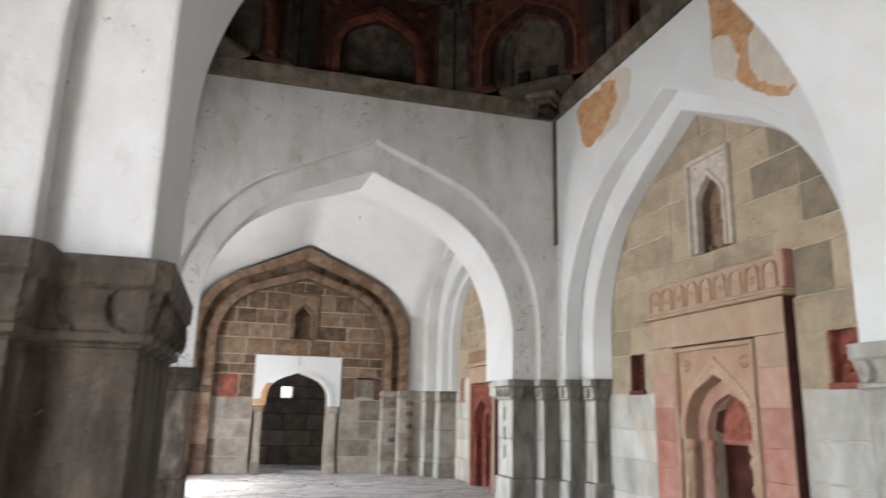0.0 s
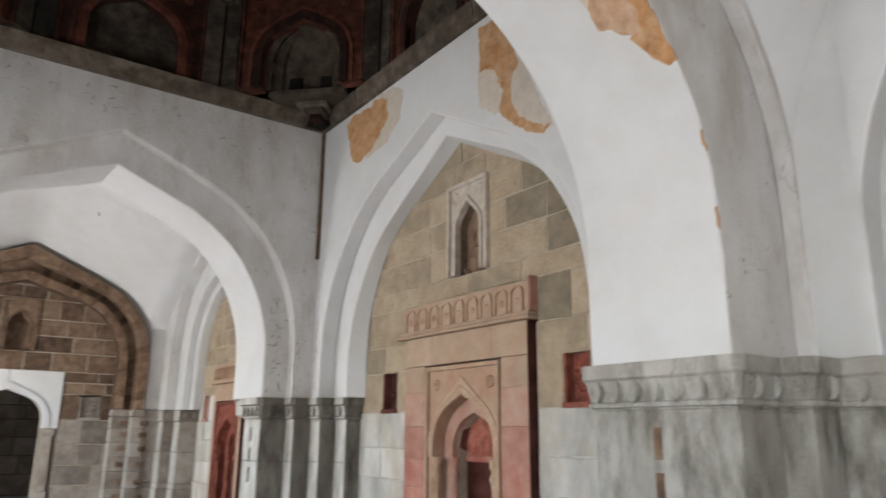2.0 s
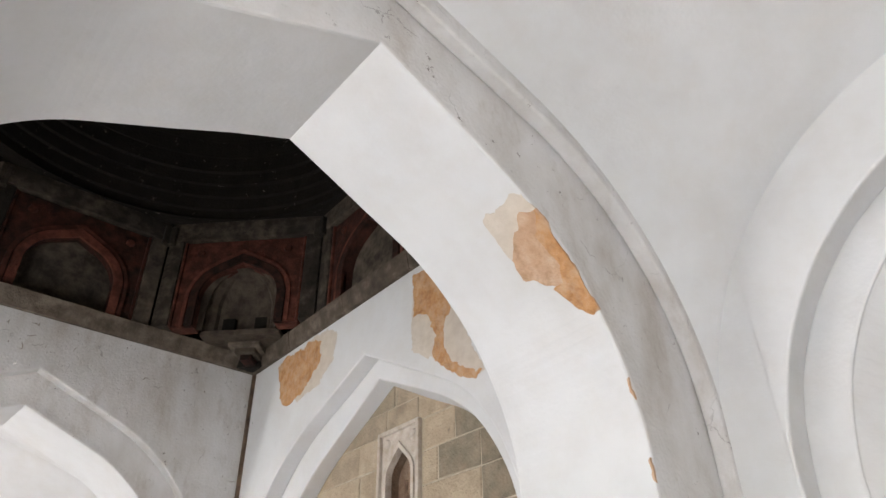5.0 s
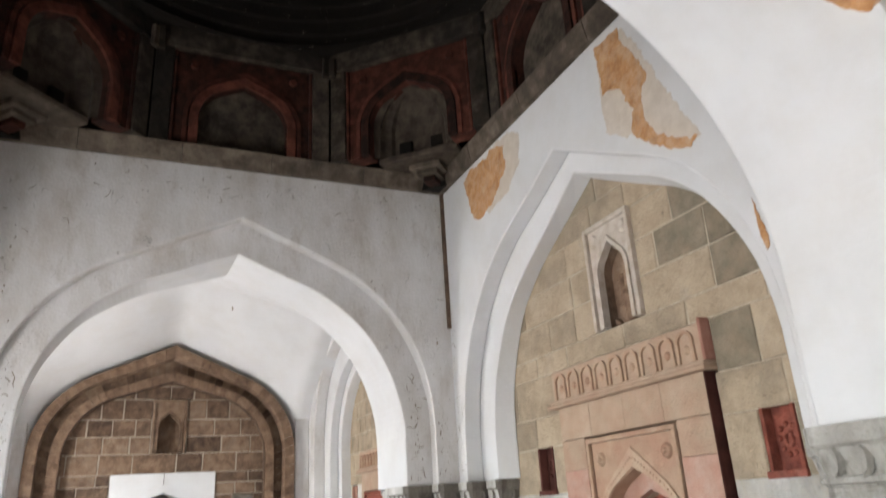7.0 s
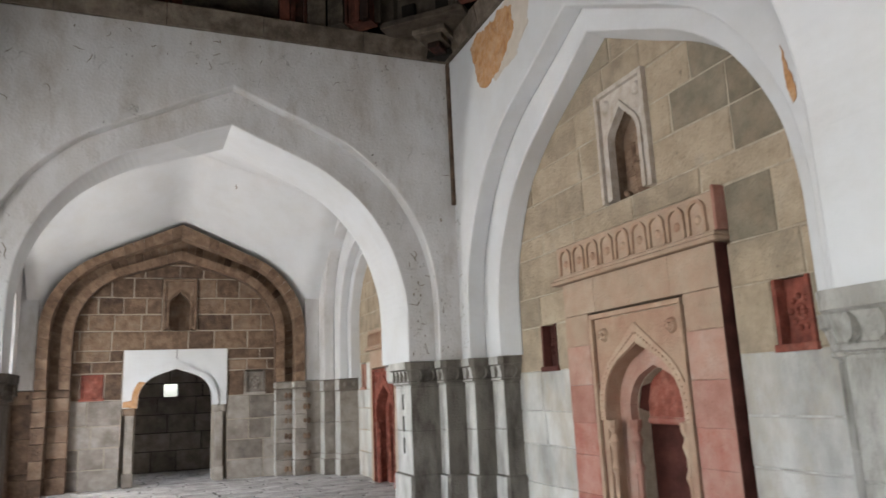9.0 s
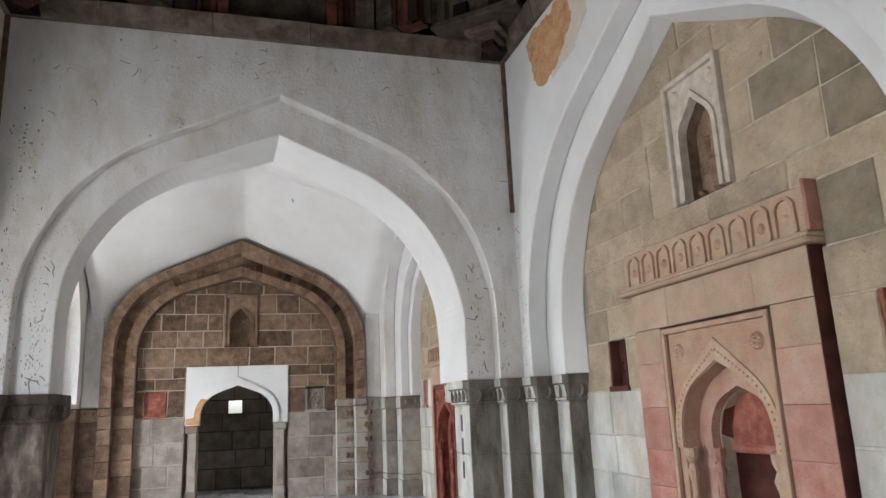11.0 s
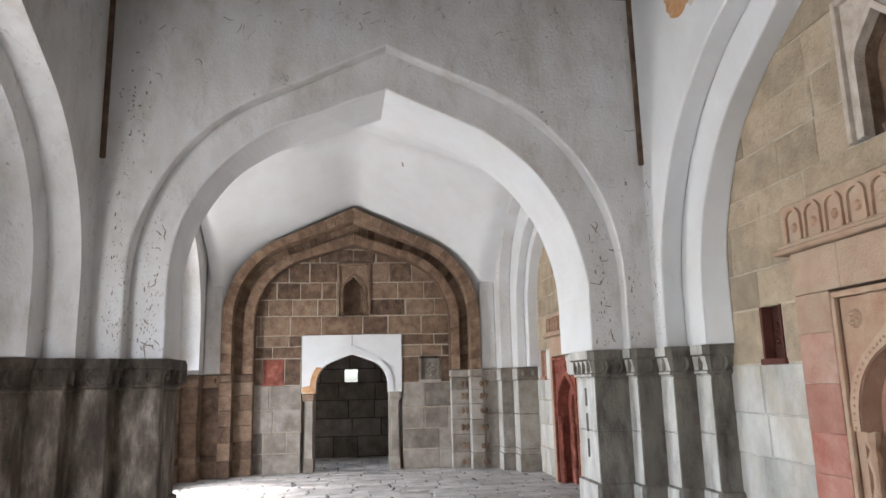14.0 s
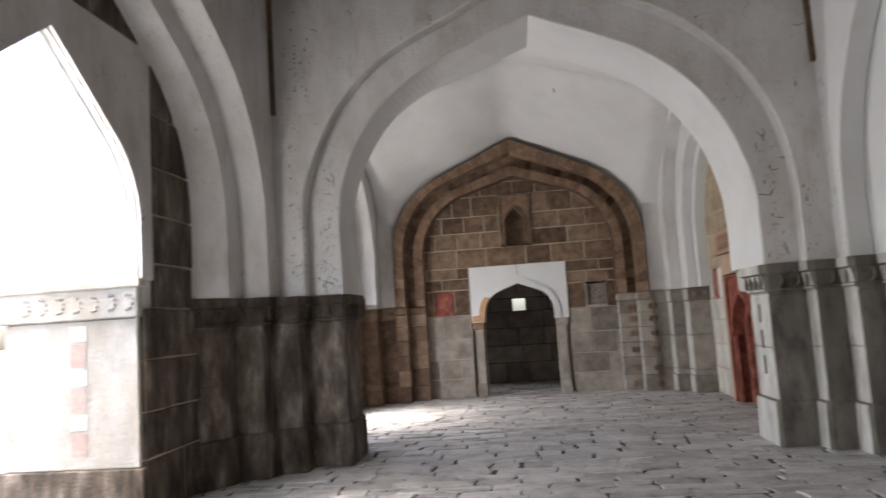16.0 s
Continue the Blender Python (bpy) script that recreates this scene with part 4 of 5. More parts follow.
# white door surround
sur = thing("door_surround", "white plastered cusped door surround with broken ochre lower corner", "door surround", at=(-0.405, YE, 0))
D1 = arch(0.735, 1.44, 2.27, 0.15, 0.515, 8)
part("plaster_panel", arch_slab(bmesh.new(), D1, -0.945, 0.945, 2.53, -0.035, 0.15, along_y), CLEAN, sur)
o, i_ = arch(0.775, 1.44, 2.325, 0.15, 0.54, 8), arch(0.675, 1.44, 2.165, 0.15, 0.47, 8)
bm = moulding(o, i_, along_y, -0.075, 0.2)
part("arch_moulding", bm, CLEAN, sur)
part("crack", box_bm(-0.006, 0.006, -0.0385, -0.03, 2.31, 2.53), DARK, sur, "dark vertical crack")
bm = moulding([(u - 0.012, z) for u, z in o[:7]], [(u - 0.002, z) for u, z in i_[:7]], along_y, -0.079, 0.15)
add_box(bm, -0.95, -0.775, -0.045, 0.15, 1.44, 1.585, bevel=0.02, jit=0.015)
part("broken_corner", bm, PEEL, sur, "bare ochre plaster")
for s in (-1, 1):
    bm = box_bm(s * 0.73, s * 0.88, -0.03, 0.2, 0.0, 1.36, bevel=0.01)
    part("jamb_shaft", bm, BROWNLOW, sur)
    part("jamb_base", box_bm(s * 0.71, s * 0.90, -0.06, 0.2, 0.0, 0.26, bevel=0.012), BROWNLOW, sur)
    part("jamb_capital", box_bm(s * 0.70, s * 0.93, -0.06, 0.2, 1.30, 1.44, bevel=0.02), BROWN if s < 0 else BROWNLOW, sur)

# chamber beyond the doorway, with its small window
YB = 9.05
room = thing("chamber_ashlar", "dark sandstone ashlar of the small chamber behind the doorway", "wall", kind="structure")
courses(room, along_y, -2.3, 1.6, (0, 0.45, 0.85, 1.25, 1.64, 1.95, 2.5, 3.1), YB, YB + 0.12, [(-0.60, -0.30, 1.64, 1.95)], lambda u, z: True, lambda u, z: BROWNLOW, wide=(0.5, 0.9), joint_mat=BED)
for a, b, z0, z1 in ((-2.4, -0.60, 0, 3.2), (-0.30, 1.7, 0, 3.2), (-0.60, -0.30, 0, 1.65), (-0.60, -0.30, 1.94, 3.2)):
    setting("wall_chamber", box_bm(a, b, YB + 0.13, YB + 0.5, z0 - (0.2 if z0 == 0 else 0), z1), DARKMORTAR, "mortared core of the chamber wall")
courses(room, lambda u, z, d: (d, u, z), YE + 0.78, YB, (0, 0.45, 0.85, 1.25, 1.7, 2.1, 2.6, 3.1), 0.95, 1.1, [], lambda u, z: True, lambda u, z: BROWNLOW, wide=(0.5, 0.9), joint_mat=BED)
setting("wall_chamber_side", box_bm(1.11, 1.5, YE + 0.75, YB + 0.5, -0.2, 3.2), DARKMORTAR, "core of the chamber's side wall")
for a, b, z0, z1 in ((YE + 0.75, 7.25, -0.2, 3.2), (8.05, YB + 0.5, -0.2, 3.2), (7.25, 8.05, 1.8, 3.2)):
    setting("wall_chamber_side", box_bm(-2.7, -2.3, a, b, z0, z1), DARKMORTAR, "chamber side wall with a doorway to the court")
setting("ceiling_chamber", box_bm(-2.7, 1.5, YE + 0.75, YB + 0.5, 3.2, 3.5), DARKMORTAR, "stone ceiling of the small chamber", "ceiling")

# pilasters in the end bay's corners
def corner_pilaster(x0, x1, y0, label, mat):
    cx = (x0 + x1) / 2
    ob = thing("pilaster", label, "pilaster", "end wall pilasters", at=(cx, y0, 0))
    w = abs(x1 - x0) / 2
    for z0, z1 in ((0, 0.4), (0.4, 1.0), (1.0, 1.6)):
        part("shaft_course", box_bm(-w, w, 0, 0.6, z0 + 0.002, z1 - 0.004, bevel=0.006), mat, ob)
    part("plinth", box_bm(-w - 0.02, w + 0.02, -0.03, 0.6, 0, 0.3, bevel=0.008), mat, ob)
    cap = part("capital", box_bm(-w - 0.02, w + 0.02, -0.03, 0.6, 1.59, 1.825, bevel=0.02), mat, ob)
    bm = bmesh.new()
    for u in (-0.5 * w, 0.5 * w):
        bmesh.ops.create_icosphere(bm, subdivisions=1, radius=0.04, matrix=Matrix.Translation((u, -0.03, 1.72)) @ Matrix.Diagonal((0.8, 0.5, 1.3, 1)))
    fine(part("leaf_carving", bm, mat, cap))
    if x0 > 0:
        # court-side faces: limewash whose paleness also carries the court light
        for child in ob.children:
            child.data.materials.append(LITSMEAR)
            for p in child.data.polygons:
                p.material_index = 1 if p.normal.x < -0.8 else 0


corner_pilaster(2.055, 2.34, 5.93, "grey-brown stone corner pilaster with leaf capital", BROWNLOW)
corner_pilaster(2.345, 2.56, 5.55, "grey-brown stone corner pilaster with leaf capital", BROWNLOW)
corner_pilaster(2.565, 2.93, 5.16, "grey-brown stone corner pilaster beside the red prayer niche", BROWNLOW)
corner_pilaster(-3.1, -2.80, 5.96, "dark brown stone corner pilaster", BROWN)
corner_pilaster(-3.4, -3.105, 5.62, "dark stone corner pilaster", BROWN)
corner_pilaster(-3.7, -3.405, 5.27, "dark stone corner pilaster by the court opening", BROWN)
# white wall strips above them
for x0, x1, y0, y1 in ((2.04, 2.34, 5.94, 6.27), (-3.1, -2.79, 5.97, 6.27), (-3.9, -3.405, 5.30, 6.27)):
    setting("wall_north_plaster", box_bm(x0, x1, y0, y1, 1.83, 5.6, bevel=0.02), PLASTER, "white plastered strip above the corner pilaster")

for nm, x0, x1, c in (("wall_west_3_order", 2.342, 2.568, 3.49), ("wall_east_3_order", -3.106, -3.40, 3.57)):
    setting(nm, arch_slab(bmesh.new(), arch(2.07, 1.83, 4.75, 1.1, 1.8, 24, c=c), 1.40, 6.27, 6.05, x0, x1, along_x, worn=0.02), PLASTER, "white plastered outer order of the side arch", "arch")

# ---- east (court) side ----
def east_bay(cy, y_hi, y_lo, xo, num):
    """Stepped plaster orders, dark recess stone and the open archway between low jamb piers."""
    half = (y_hi - y_lo) / 2
    eo = arch(half - 0.33, SPRING, 5.25, 0.7, 2.0, c=cy)
    ei = arch(half - 0.66, SPRING, 4.95, 0.7, 1.8, c=cy)
    eb = arch(half - 0.95, SPRING, 4.95, 0.8, 1.7, c=cy)
    ob = setting("wall_east_%d" % num, arch_slab(bmesh.new(), eo, y_lo, y_hi, 6.05, xo, xo - 0.30, along_x), PLASTER, "white stained plaster wall with stepped arch towards the court", "arch")
    part("arch_order", arch_slab(bmesh.new(), ei, y_lo, y_hi, 6.05, xo - 0.302, xo - 0.60, along_x, back=eb), PLASTER, ob)
    op = arch(1.15, 2.05, 3.86, 0.45, 0.95, c=cy)
    core = setting("wall_east_%d_core" % num, arch_slab(bmesh.new(), op, y_lo - 0.4, y_hi + 0.4, 6.5, xo - 0.62, xo - 0.70, along_x, zbase=0.0), PLASTER, "facade wall with open pointed archway")
    part("plaster_panel", arch_slab(bmesh.new(), arch(1.17, 2.05, 3.88, 0.45, 0.96, c=cy), cy - 1.36, cy + 1.36, 4.18, xo - 0.585, xo - 0.619, along_x), PLASTER, core)
    st = thing("ashlar_east_%d" % num, "dark stone courses of the court-side recess", "wall", kind="structure")
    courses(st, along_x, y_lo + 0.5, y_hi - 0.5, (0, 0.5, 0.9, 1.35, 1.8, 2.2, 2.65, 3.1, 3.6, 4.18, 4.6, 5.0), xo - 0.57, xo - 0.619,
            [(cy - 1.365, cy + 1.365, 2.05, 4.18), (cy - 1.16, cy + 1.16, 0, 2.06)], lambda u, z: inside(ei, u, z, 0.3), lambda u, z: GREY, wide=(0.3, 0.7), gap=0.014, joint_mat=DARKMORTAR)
    for s in (-1, 1):
        yj = cy + s * 1.15
        jp = thing("archway_jamb", "pale carved jamb of the open archway with red inlaid squares", "jamb", "archway jambs", at=(xo - 1.15, yj, 0))
        part("jamb_pier", box_bm(-0.72, 0.325, s * 0.02, s * 1.5, 0.0, 2.04), PALE, jp)
        part("jamb_plinth", box_bm(-0.76, 0.60, s * 0.01, -0.085 * s, 0, 0.45, bevel=0.01), GREY, jp)
        part("jamb_slab", box_bm(-0.70, 0.545, s * 0.015, -s * 0.04, 0.452, 1.72, bevel=0.006), PALE, jp)
        cap = part("jamb_capital", box_bm(-0.74, 0.57, s * 0.01, -s * 0.075, 1.725, 2.045, bevel=0.012), PALE, jp, "pale leaf-carved capital band")
        part("jamb_abacus", box_bm(-0.78, 0.60, s * 0.012, -s * 0.10, 1.985, 2.062, bevel=0.008), PALE, jp)
        bm = bmesh.new()
        for k in range(7):
            for t in range(6):
                a = radians(-100 + t * 40)
                bmesh.ops.create_icosphere(bm, subdivisions=1, radius=0.017, matrix=Matrix.Translation((-0.48 + 0.16 * k + 0.045 * math.cos(a), -s * 0.077, 1.86 + 0.065 * math.sin(a))))
        fine(part("leaf_carving", bm, PALE, cap))
        for z in (0.56, 0.94, 1.32):
            part("red_inlay", box_bm(-0.07, 0.07, -s * 0.037, -s * 0.044, z, z + 0.20), INLAY, jp, "faded red sandstone inlay")
            part("white_inlay", box_bm(-0.075, 0.075, -s * 0.037, -s * 0.046, z + 0.225, z + 0.355), CLEAN, jp, "white marble inlay")


east_bay(CB, A2_0 - 0.2, A1_1 + 0.2, XE, 2)
east_bay(CA, A1_0 - 0.2, -13.4, XE, 1)
east_bay(CC, 5.6, 0.96, XE - 0.05, 3)
setting("wall_south", box_bm(-5, 4.3, -13.9, -13.4, 0, 6.5), PLASTER, "white plastered wall closing the hall")

# ---- vaults ----
def vault(name, x0, x1, y0, y1, ax, ay0, ay1, ax2, label):
    """A sail vault stretched between the four arch lines round a bay."""
    n = 44
    def height(pts, u):
        for (ua, za), (ub, zb) in zip(pts, pts[1:]):
            if ua <= u <= ub and ub > ua:
                return za + (zb - za) * (u - ua) / (ub - ua)
        return pts[0][1]
    def grid(i):
        return 0.5 - 0.5 * math.cos(math.pi * i / n)
    bm = bmesh.new()
    rows = []
    c = [height(ay0, ay0[0][0]), height(ay0, ay0[-1][0])]
    for i in range(n + 1):
        s = grid(i)
        x = x0 + (x1 - x0) * s
        row = []
        for j in range(n + 1):
            t = grid(j)
            y = y0 + (y1 - y0) * t
            hx = max((1 - t) * height(ay0, x) + t * height(ay1, x) - c[0], 0.0)
            hy = max((1 - s) * height(ax, y) + s * height(ax2, y) - c[0], 0.0)
            z = c[0] + (hx ** 2.8 + hy ** 2.8) ** (1 / 2.8)
            row.append(bm.verts.new((x, y, z)))
        rows.append(row)
    for i in range(n):
        for j in range(n):
            bm.faces.new((rows[i][j], rows[i + 1][j], rows[i + 1][j + 1], rows[i][j + 1]))
    return setting(name, bm, CLEAN, label, "ceiling", smooth=True)


def full(a0, a1, zs, zap, stilt, r):
    return arch((a1 - a0) / 2, zs, zap, stilt, r, c=(a0 + a1) / 2)


ZV = 2.5
def stretched(pts, a0, a1, z):
    return [(a0, z)] + [p for p in pts if p[1] > z] + [(a1, z)]


EC = arch(2.41, 1.83, 4.97, 1.0, 1.63, 28, c=CX - 0.01)
SC = full(A2_1 + 0.19, 6.24, 1.84, 5.0, 0.7, 1.7)
vault("ceiling_vault_3", -3.0, 2.62, A2_1 + 0.19, 6.25, SC, full(-3.0, 2.62, 1.84, 5.6, 1.0, 2.1), stretched(EC, -3.0, 2.62, 1.84), SC, "smooth white plastered vault over the end bay")
vault("ceiling_vault_1", XE - 0.02, XW + 0.02, -13.42, A1_0 - 0.12, full(-13.42, A1_0 - 0.12, ZV, 5.5, 0.5, 2.3), full(XE - 0.02, XW + 0.02, ZV, 5.65, 0.5, 2.3), full(XE - 0.02, XW + 0.02, ZV, 5.65, 0.5, 2.3), full(-13.42, A1_0 - 0.12, ZV, 5.5, 0.5, 2.3), "smooth white plastered vault over the near bay")

# ---- domed bay: cornice, octagon zone, dome ----
ZC = 6.06
oct_c = Vector(((XW + XE) / 2, CB, 0))
HX, HY = (XW - XE) / 2, (A2_0 - 0.2 - (A1_1 + 0.2)) / 2
corn = setting("cornice", bmesh.new(), DRUMGREY, "weathered grey stone cornice under the dome", "cornice")
for a, b in (((-HX, HY), (HX, HY)), ((HX, HY), (HX, -HY)), ((HX, -HY), (-HX, -HY)), ((-HX, -HY), (-HX, HY))):
    p, q = Vector(a), Vector(b)
    e = (q - p).normalized()
    nrm = Vector((e.y, -e.x))
    L = (q - p).length
    u = 0.0
    while u < L - 0.05:
        w = min(random.uniform(0.9, 1.5), L - u)
        s, t = p + e * (u + 0.004), p + e * (u + w - 0.004)
        f0 = 0.05 + random.uniform(-0.008, 0.008)
        poly = [(v.x + oct_c.x, v.y + oct_c.y) for v in (s + nrm * f0, t + nrm * f0, t - nrm * 0.3, s - nrm * 0.3)]
        top_p = [(v.x + oct_c.x, v.y + oct_c.y) for v in (s + nrm * (f0 + 0.05), t + nrm * (f0 + 0.05), t - nrm * 0.3, s - nrm * 0.3)]
        part("cornice_stone", prism(poly, ZC, ZC + 0.26, None, top_p), CORN, corn)
        u += w

RO = 2.93
drum = thing("drum_zone", "octagonal zone of red sandstone arches and grey pilasters, coloured dark for the dome's shade", "drum", kind="structure")
Z0, Z1 = ZC + 0.262, 8.0
for k in range(8):
    ang = k * math.pi / 4
    face = Matrix.Translation((oct_c.x, oct_c.y, 0)) @ Matrix.Rotation(ang, 4, 'Z') @ Matrix.Translation((RO, 0, 0))
    side = RO * math.tan(math.pi / 8)
    diag = k % 2 == 1

    def fm(u, z, d, face=face):
        v = face @ Vector((d, u, z))
        return (v.x, v.y, v.z)

    ap = arch(0.60, Z0, 7.38, 0.45, 0.52, 10)
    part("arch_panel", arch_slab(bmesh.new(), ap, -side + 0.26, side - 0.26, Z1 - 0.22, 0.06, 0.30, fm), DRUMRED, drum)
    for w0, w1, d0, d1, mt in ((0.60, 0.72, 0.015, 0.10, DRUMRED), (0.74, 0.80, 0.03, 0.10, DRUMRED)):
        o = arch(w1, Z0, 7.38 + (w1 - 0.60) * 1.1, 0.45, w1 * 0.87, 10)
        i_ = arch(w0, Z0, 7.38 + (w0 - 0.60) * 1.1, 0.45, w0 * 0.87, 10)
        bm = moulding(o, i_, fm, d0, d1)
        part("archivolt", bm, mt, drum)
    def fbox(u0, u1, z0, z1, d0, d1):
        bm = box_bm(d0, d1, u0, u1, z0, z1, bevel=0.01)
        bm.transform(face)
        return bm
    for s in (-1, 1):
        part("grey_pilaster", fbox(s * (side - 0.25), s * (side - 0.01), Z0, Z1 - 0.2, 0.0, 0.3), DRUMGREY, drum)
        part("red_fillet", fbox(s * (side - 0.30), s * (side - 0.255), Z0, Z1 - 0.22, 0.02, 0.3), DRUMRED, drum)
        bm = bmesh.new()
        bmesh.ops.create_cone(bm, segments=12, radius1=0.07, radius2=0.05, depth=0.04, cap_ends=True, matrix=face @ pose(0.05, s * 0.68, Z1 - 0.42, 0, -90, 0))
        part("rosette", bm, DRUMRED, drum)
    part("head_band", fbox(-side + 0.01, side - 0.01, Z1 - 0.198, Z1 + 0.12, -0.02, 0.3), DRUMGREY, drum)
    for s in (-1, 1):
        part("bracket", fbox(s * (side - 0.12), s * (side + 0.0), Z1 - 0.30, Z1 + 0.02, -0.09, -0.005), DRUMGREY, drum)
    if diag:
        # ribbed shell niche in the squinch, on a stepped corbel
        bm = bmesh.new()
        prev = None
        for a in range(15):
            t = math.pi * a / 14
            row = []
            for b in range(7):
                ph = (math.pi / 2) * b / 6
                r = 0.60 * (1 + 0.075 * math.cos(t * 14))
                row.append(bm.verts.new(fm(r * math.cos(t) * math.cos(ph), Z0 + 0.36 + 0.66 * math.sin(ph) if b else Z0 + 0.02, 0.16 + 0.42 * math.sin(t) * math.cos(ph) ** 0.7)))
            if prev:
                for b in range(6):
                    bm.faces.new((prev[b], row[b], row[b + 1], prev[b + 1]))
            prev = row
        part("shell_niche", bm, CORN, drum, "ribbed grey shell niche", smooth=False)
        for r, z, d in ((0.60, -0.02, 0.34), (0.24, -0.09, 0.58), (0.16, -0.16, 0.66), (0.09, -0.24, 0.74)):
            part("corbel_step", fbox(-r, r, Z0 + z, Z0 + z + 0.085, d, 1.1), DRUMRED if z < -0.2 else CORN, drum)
        # square recesses as solid blocks, their shade given by dark colour
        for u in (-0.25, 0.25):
            part("shell_recess", fbox(u - 0.1, u + 0.1, Z0 + 0.12, Z0 + 0.34, 0.50, 0.62), DRUM, drum, "dark block for a shaded square recess in the shell")
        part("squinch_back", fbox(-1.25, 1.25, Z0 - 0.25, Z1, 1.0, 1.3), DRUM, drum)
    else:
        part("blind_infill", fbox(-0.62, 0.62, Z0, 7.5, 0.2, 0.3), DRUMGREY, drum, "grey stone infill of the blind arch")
# unseen shell added behind the drum so no sky shows through its gaps
seal = bmesh.new()
for x0, x1, y0, y1 in ((-3.75, -3.45, -6.9, 0.85), (3.42, 3.72, -6.9, 0.85), (-3.45, 3.42, -6.9, -6.6), (-3.45, 3.42, 0.55, 0.85)):
    add_box(seal, x0, x1, y0, y1, 6.0, 8.3)
ring_in, ring_out = [], []
for t in range(48):
    a = 2 * math.pi * t / 48
    k = 1 / max(abs(math.cos(a)), abs(math.sin(a)))
    ring_in.append(seal.verts.new((oct_c.x + 2.88 * math.cos(a), oct_c.y + 2.88 * math.sin(a), Z1 + 0.125)))
    ring_out.append(seal.verts.new((oct_c.x + 3.7 * k * math.cos(a), oct_c.y + 3.85 * k * math.sin(a), Z1 + 0.122)))
for t in range(48):
    q = (t + 1) % 48
    seal.faces.new((ring_in[t], ring_in[q], ring_out[q], ring_out[t]))
setting("wall_drum", seal, DRUM, "added unseen shell that seals the drum against sky light")
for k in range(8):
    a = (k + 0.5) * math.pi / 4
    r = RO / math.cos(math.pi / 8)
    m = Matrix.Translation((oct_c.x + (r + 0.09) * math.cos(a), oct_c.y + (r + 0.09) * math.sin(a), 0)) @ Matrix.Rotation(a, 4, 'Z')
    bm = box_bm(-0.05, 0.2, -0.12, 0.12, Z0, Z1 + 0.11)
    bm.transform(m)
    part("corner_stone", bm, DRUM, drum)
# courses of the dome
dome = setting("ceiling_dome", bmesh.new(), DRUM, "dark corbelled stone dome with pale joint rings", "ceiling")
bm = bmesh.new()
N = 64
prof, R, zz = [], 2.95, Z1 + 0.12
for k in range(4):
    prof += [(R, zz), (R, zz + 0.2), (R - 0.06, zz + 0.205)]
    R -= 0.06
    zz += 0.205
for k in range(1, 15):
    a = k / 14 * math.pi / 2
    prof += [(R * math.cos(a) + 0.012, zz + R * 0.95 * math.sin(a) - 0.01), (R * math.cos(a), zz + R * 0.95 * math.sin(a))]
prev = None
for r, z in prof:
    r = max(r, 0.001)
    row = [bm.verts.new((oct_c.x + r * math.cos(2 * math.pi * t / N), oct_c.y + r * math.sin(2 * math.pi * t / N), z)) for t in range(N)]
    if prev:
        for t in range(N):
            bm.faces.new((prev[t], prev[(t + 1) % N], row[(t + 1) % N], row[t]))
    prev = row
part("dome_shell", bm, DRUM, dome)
# unseen roof slabs added round the drum to keep sky light out
bm = bmesh.new()
for x0, x1, y0, y1 in ((-5, -3.9, -14, 7.1), (3.55, 4.6, -14, 7.1), (-3.9, 3.55, -14, -6.9), (-3.9, 3.55, 0.85, 7.1)):
    add_box(bm, x0, x1, y0, y1, 6.5, 6.8)
setting("roof", bm, GREY, "added flat roof slab that keeps sky light out", "roof")

# narrow brown strips in the corners of the domed bay
for x, y, w in ((XW - 0.02, A2_0 - 0.22, 0.027), (XE + 0.02, A2_0 - 0.22, 0.027)):
    tagged(finish("corner_strip", box_bm(x - w, x + w, y - w, y + w, 3.98, 6.05, bevel=0.004), BROWN), "narrow dark brown vertical strip in the wall corner", "corner strip")

# ---- peeled plaster ----
def patch(name, pts, f, mat, label, rag=0.05, d=-0.004):
    """A ragged flake bed: outline roughened with a seeded noise, laid just proud of its wall."""
    out = []
    for (u0, z0), (u1, z1) in zip(pts, pts[1:] + pts[:1]):
        L = math.hypot(u1 - u0, z1 - z0)
        k = max(2, int(L / 0.02))
        for t in range(k):
            s = t / k
            u, z = u0 + (u1 - u0) * s, z0 + (z1 - z0) * s
            g = noise.noise_vector(Vector((u * 6, z * 6, 3.1)))
            h = noise.noise_vector(Vector((u * 17, z * 17, 8.1)))
            k3 = noise.noise_vector(Vector((u * 45, z * 45, 5.7)))
            out.append((u + rag * (1.3 * g.x + 0.9 * h.x + 0.35 * k3.x), z + rag * (1.3 * g.y + 0.9 * h.y + 0.35 * k3.y)))
    bm = bmesh.new()
    fr = [bm.verts.new(f(u, z, d)) for u, z in out]
    bk = [bm.verts.new(f(u, z, 0.01)) for u, z in out]
    for i in range(len(out)):
        j = (i + 1) % len(out)
        bm.faces.new((fr[i], fr[j], bk[j], bk[i]))
    for tri in tessellate_polygon([[Vector((u, z, 0)) for u, z in out]]):
        bm.faces.new([fr[i] for i in tri])
    return tagged(finish(name, bm, mat), label, "plaster patch", "peeled plaster patches")


def west_face(u, z, d):
    return (XW + d, u, z)


def soffit_face(u, z, d):
    """On the near arch's soffit: u runs through the arch, z gives the height on its west half."""
    h = arch_half(2.09, SPRING, 4.945, 0.78, 1.99, 30)
    for (ua, za), (ub, zb) in zip(h, h[1:]):
        if za <= z <= zb:
            s = (z - za) / (zb - za)
            x = ua + (ub - ua) * s
            n = Vector((-(zb - za), 0, -(ua - ub))).normalized()
            return (0.12 + x - n.x * d, u, z - n.z * d)
    return (0, u, 4.95)


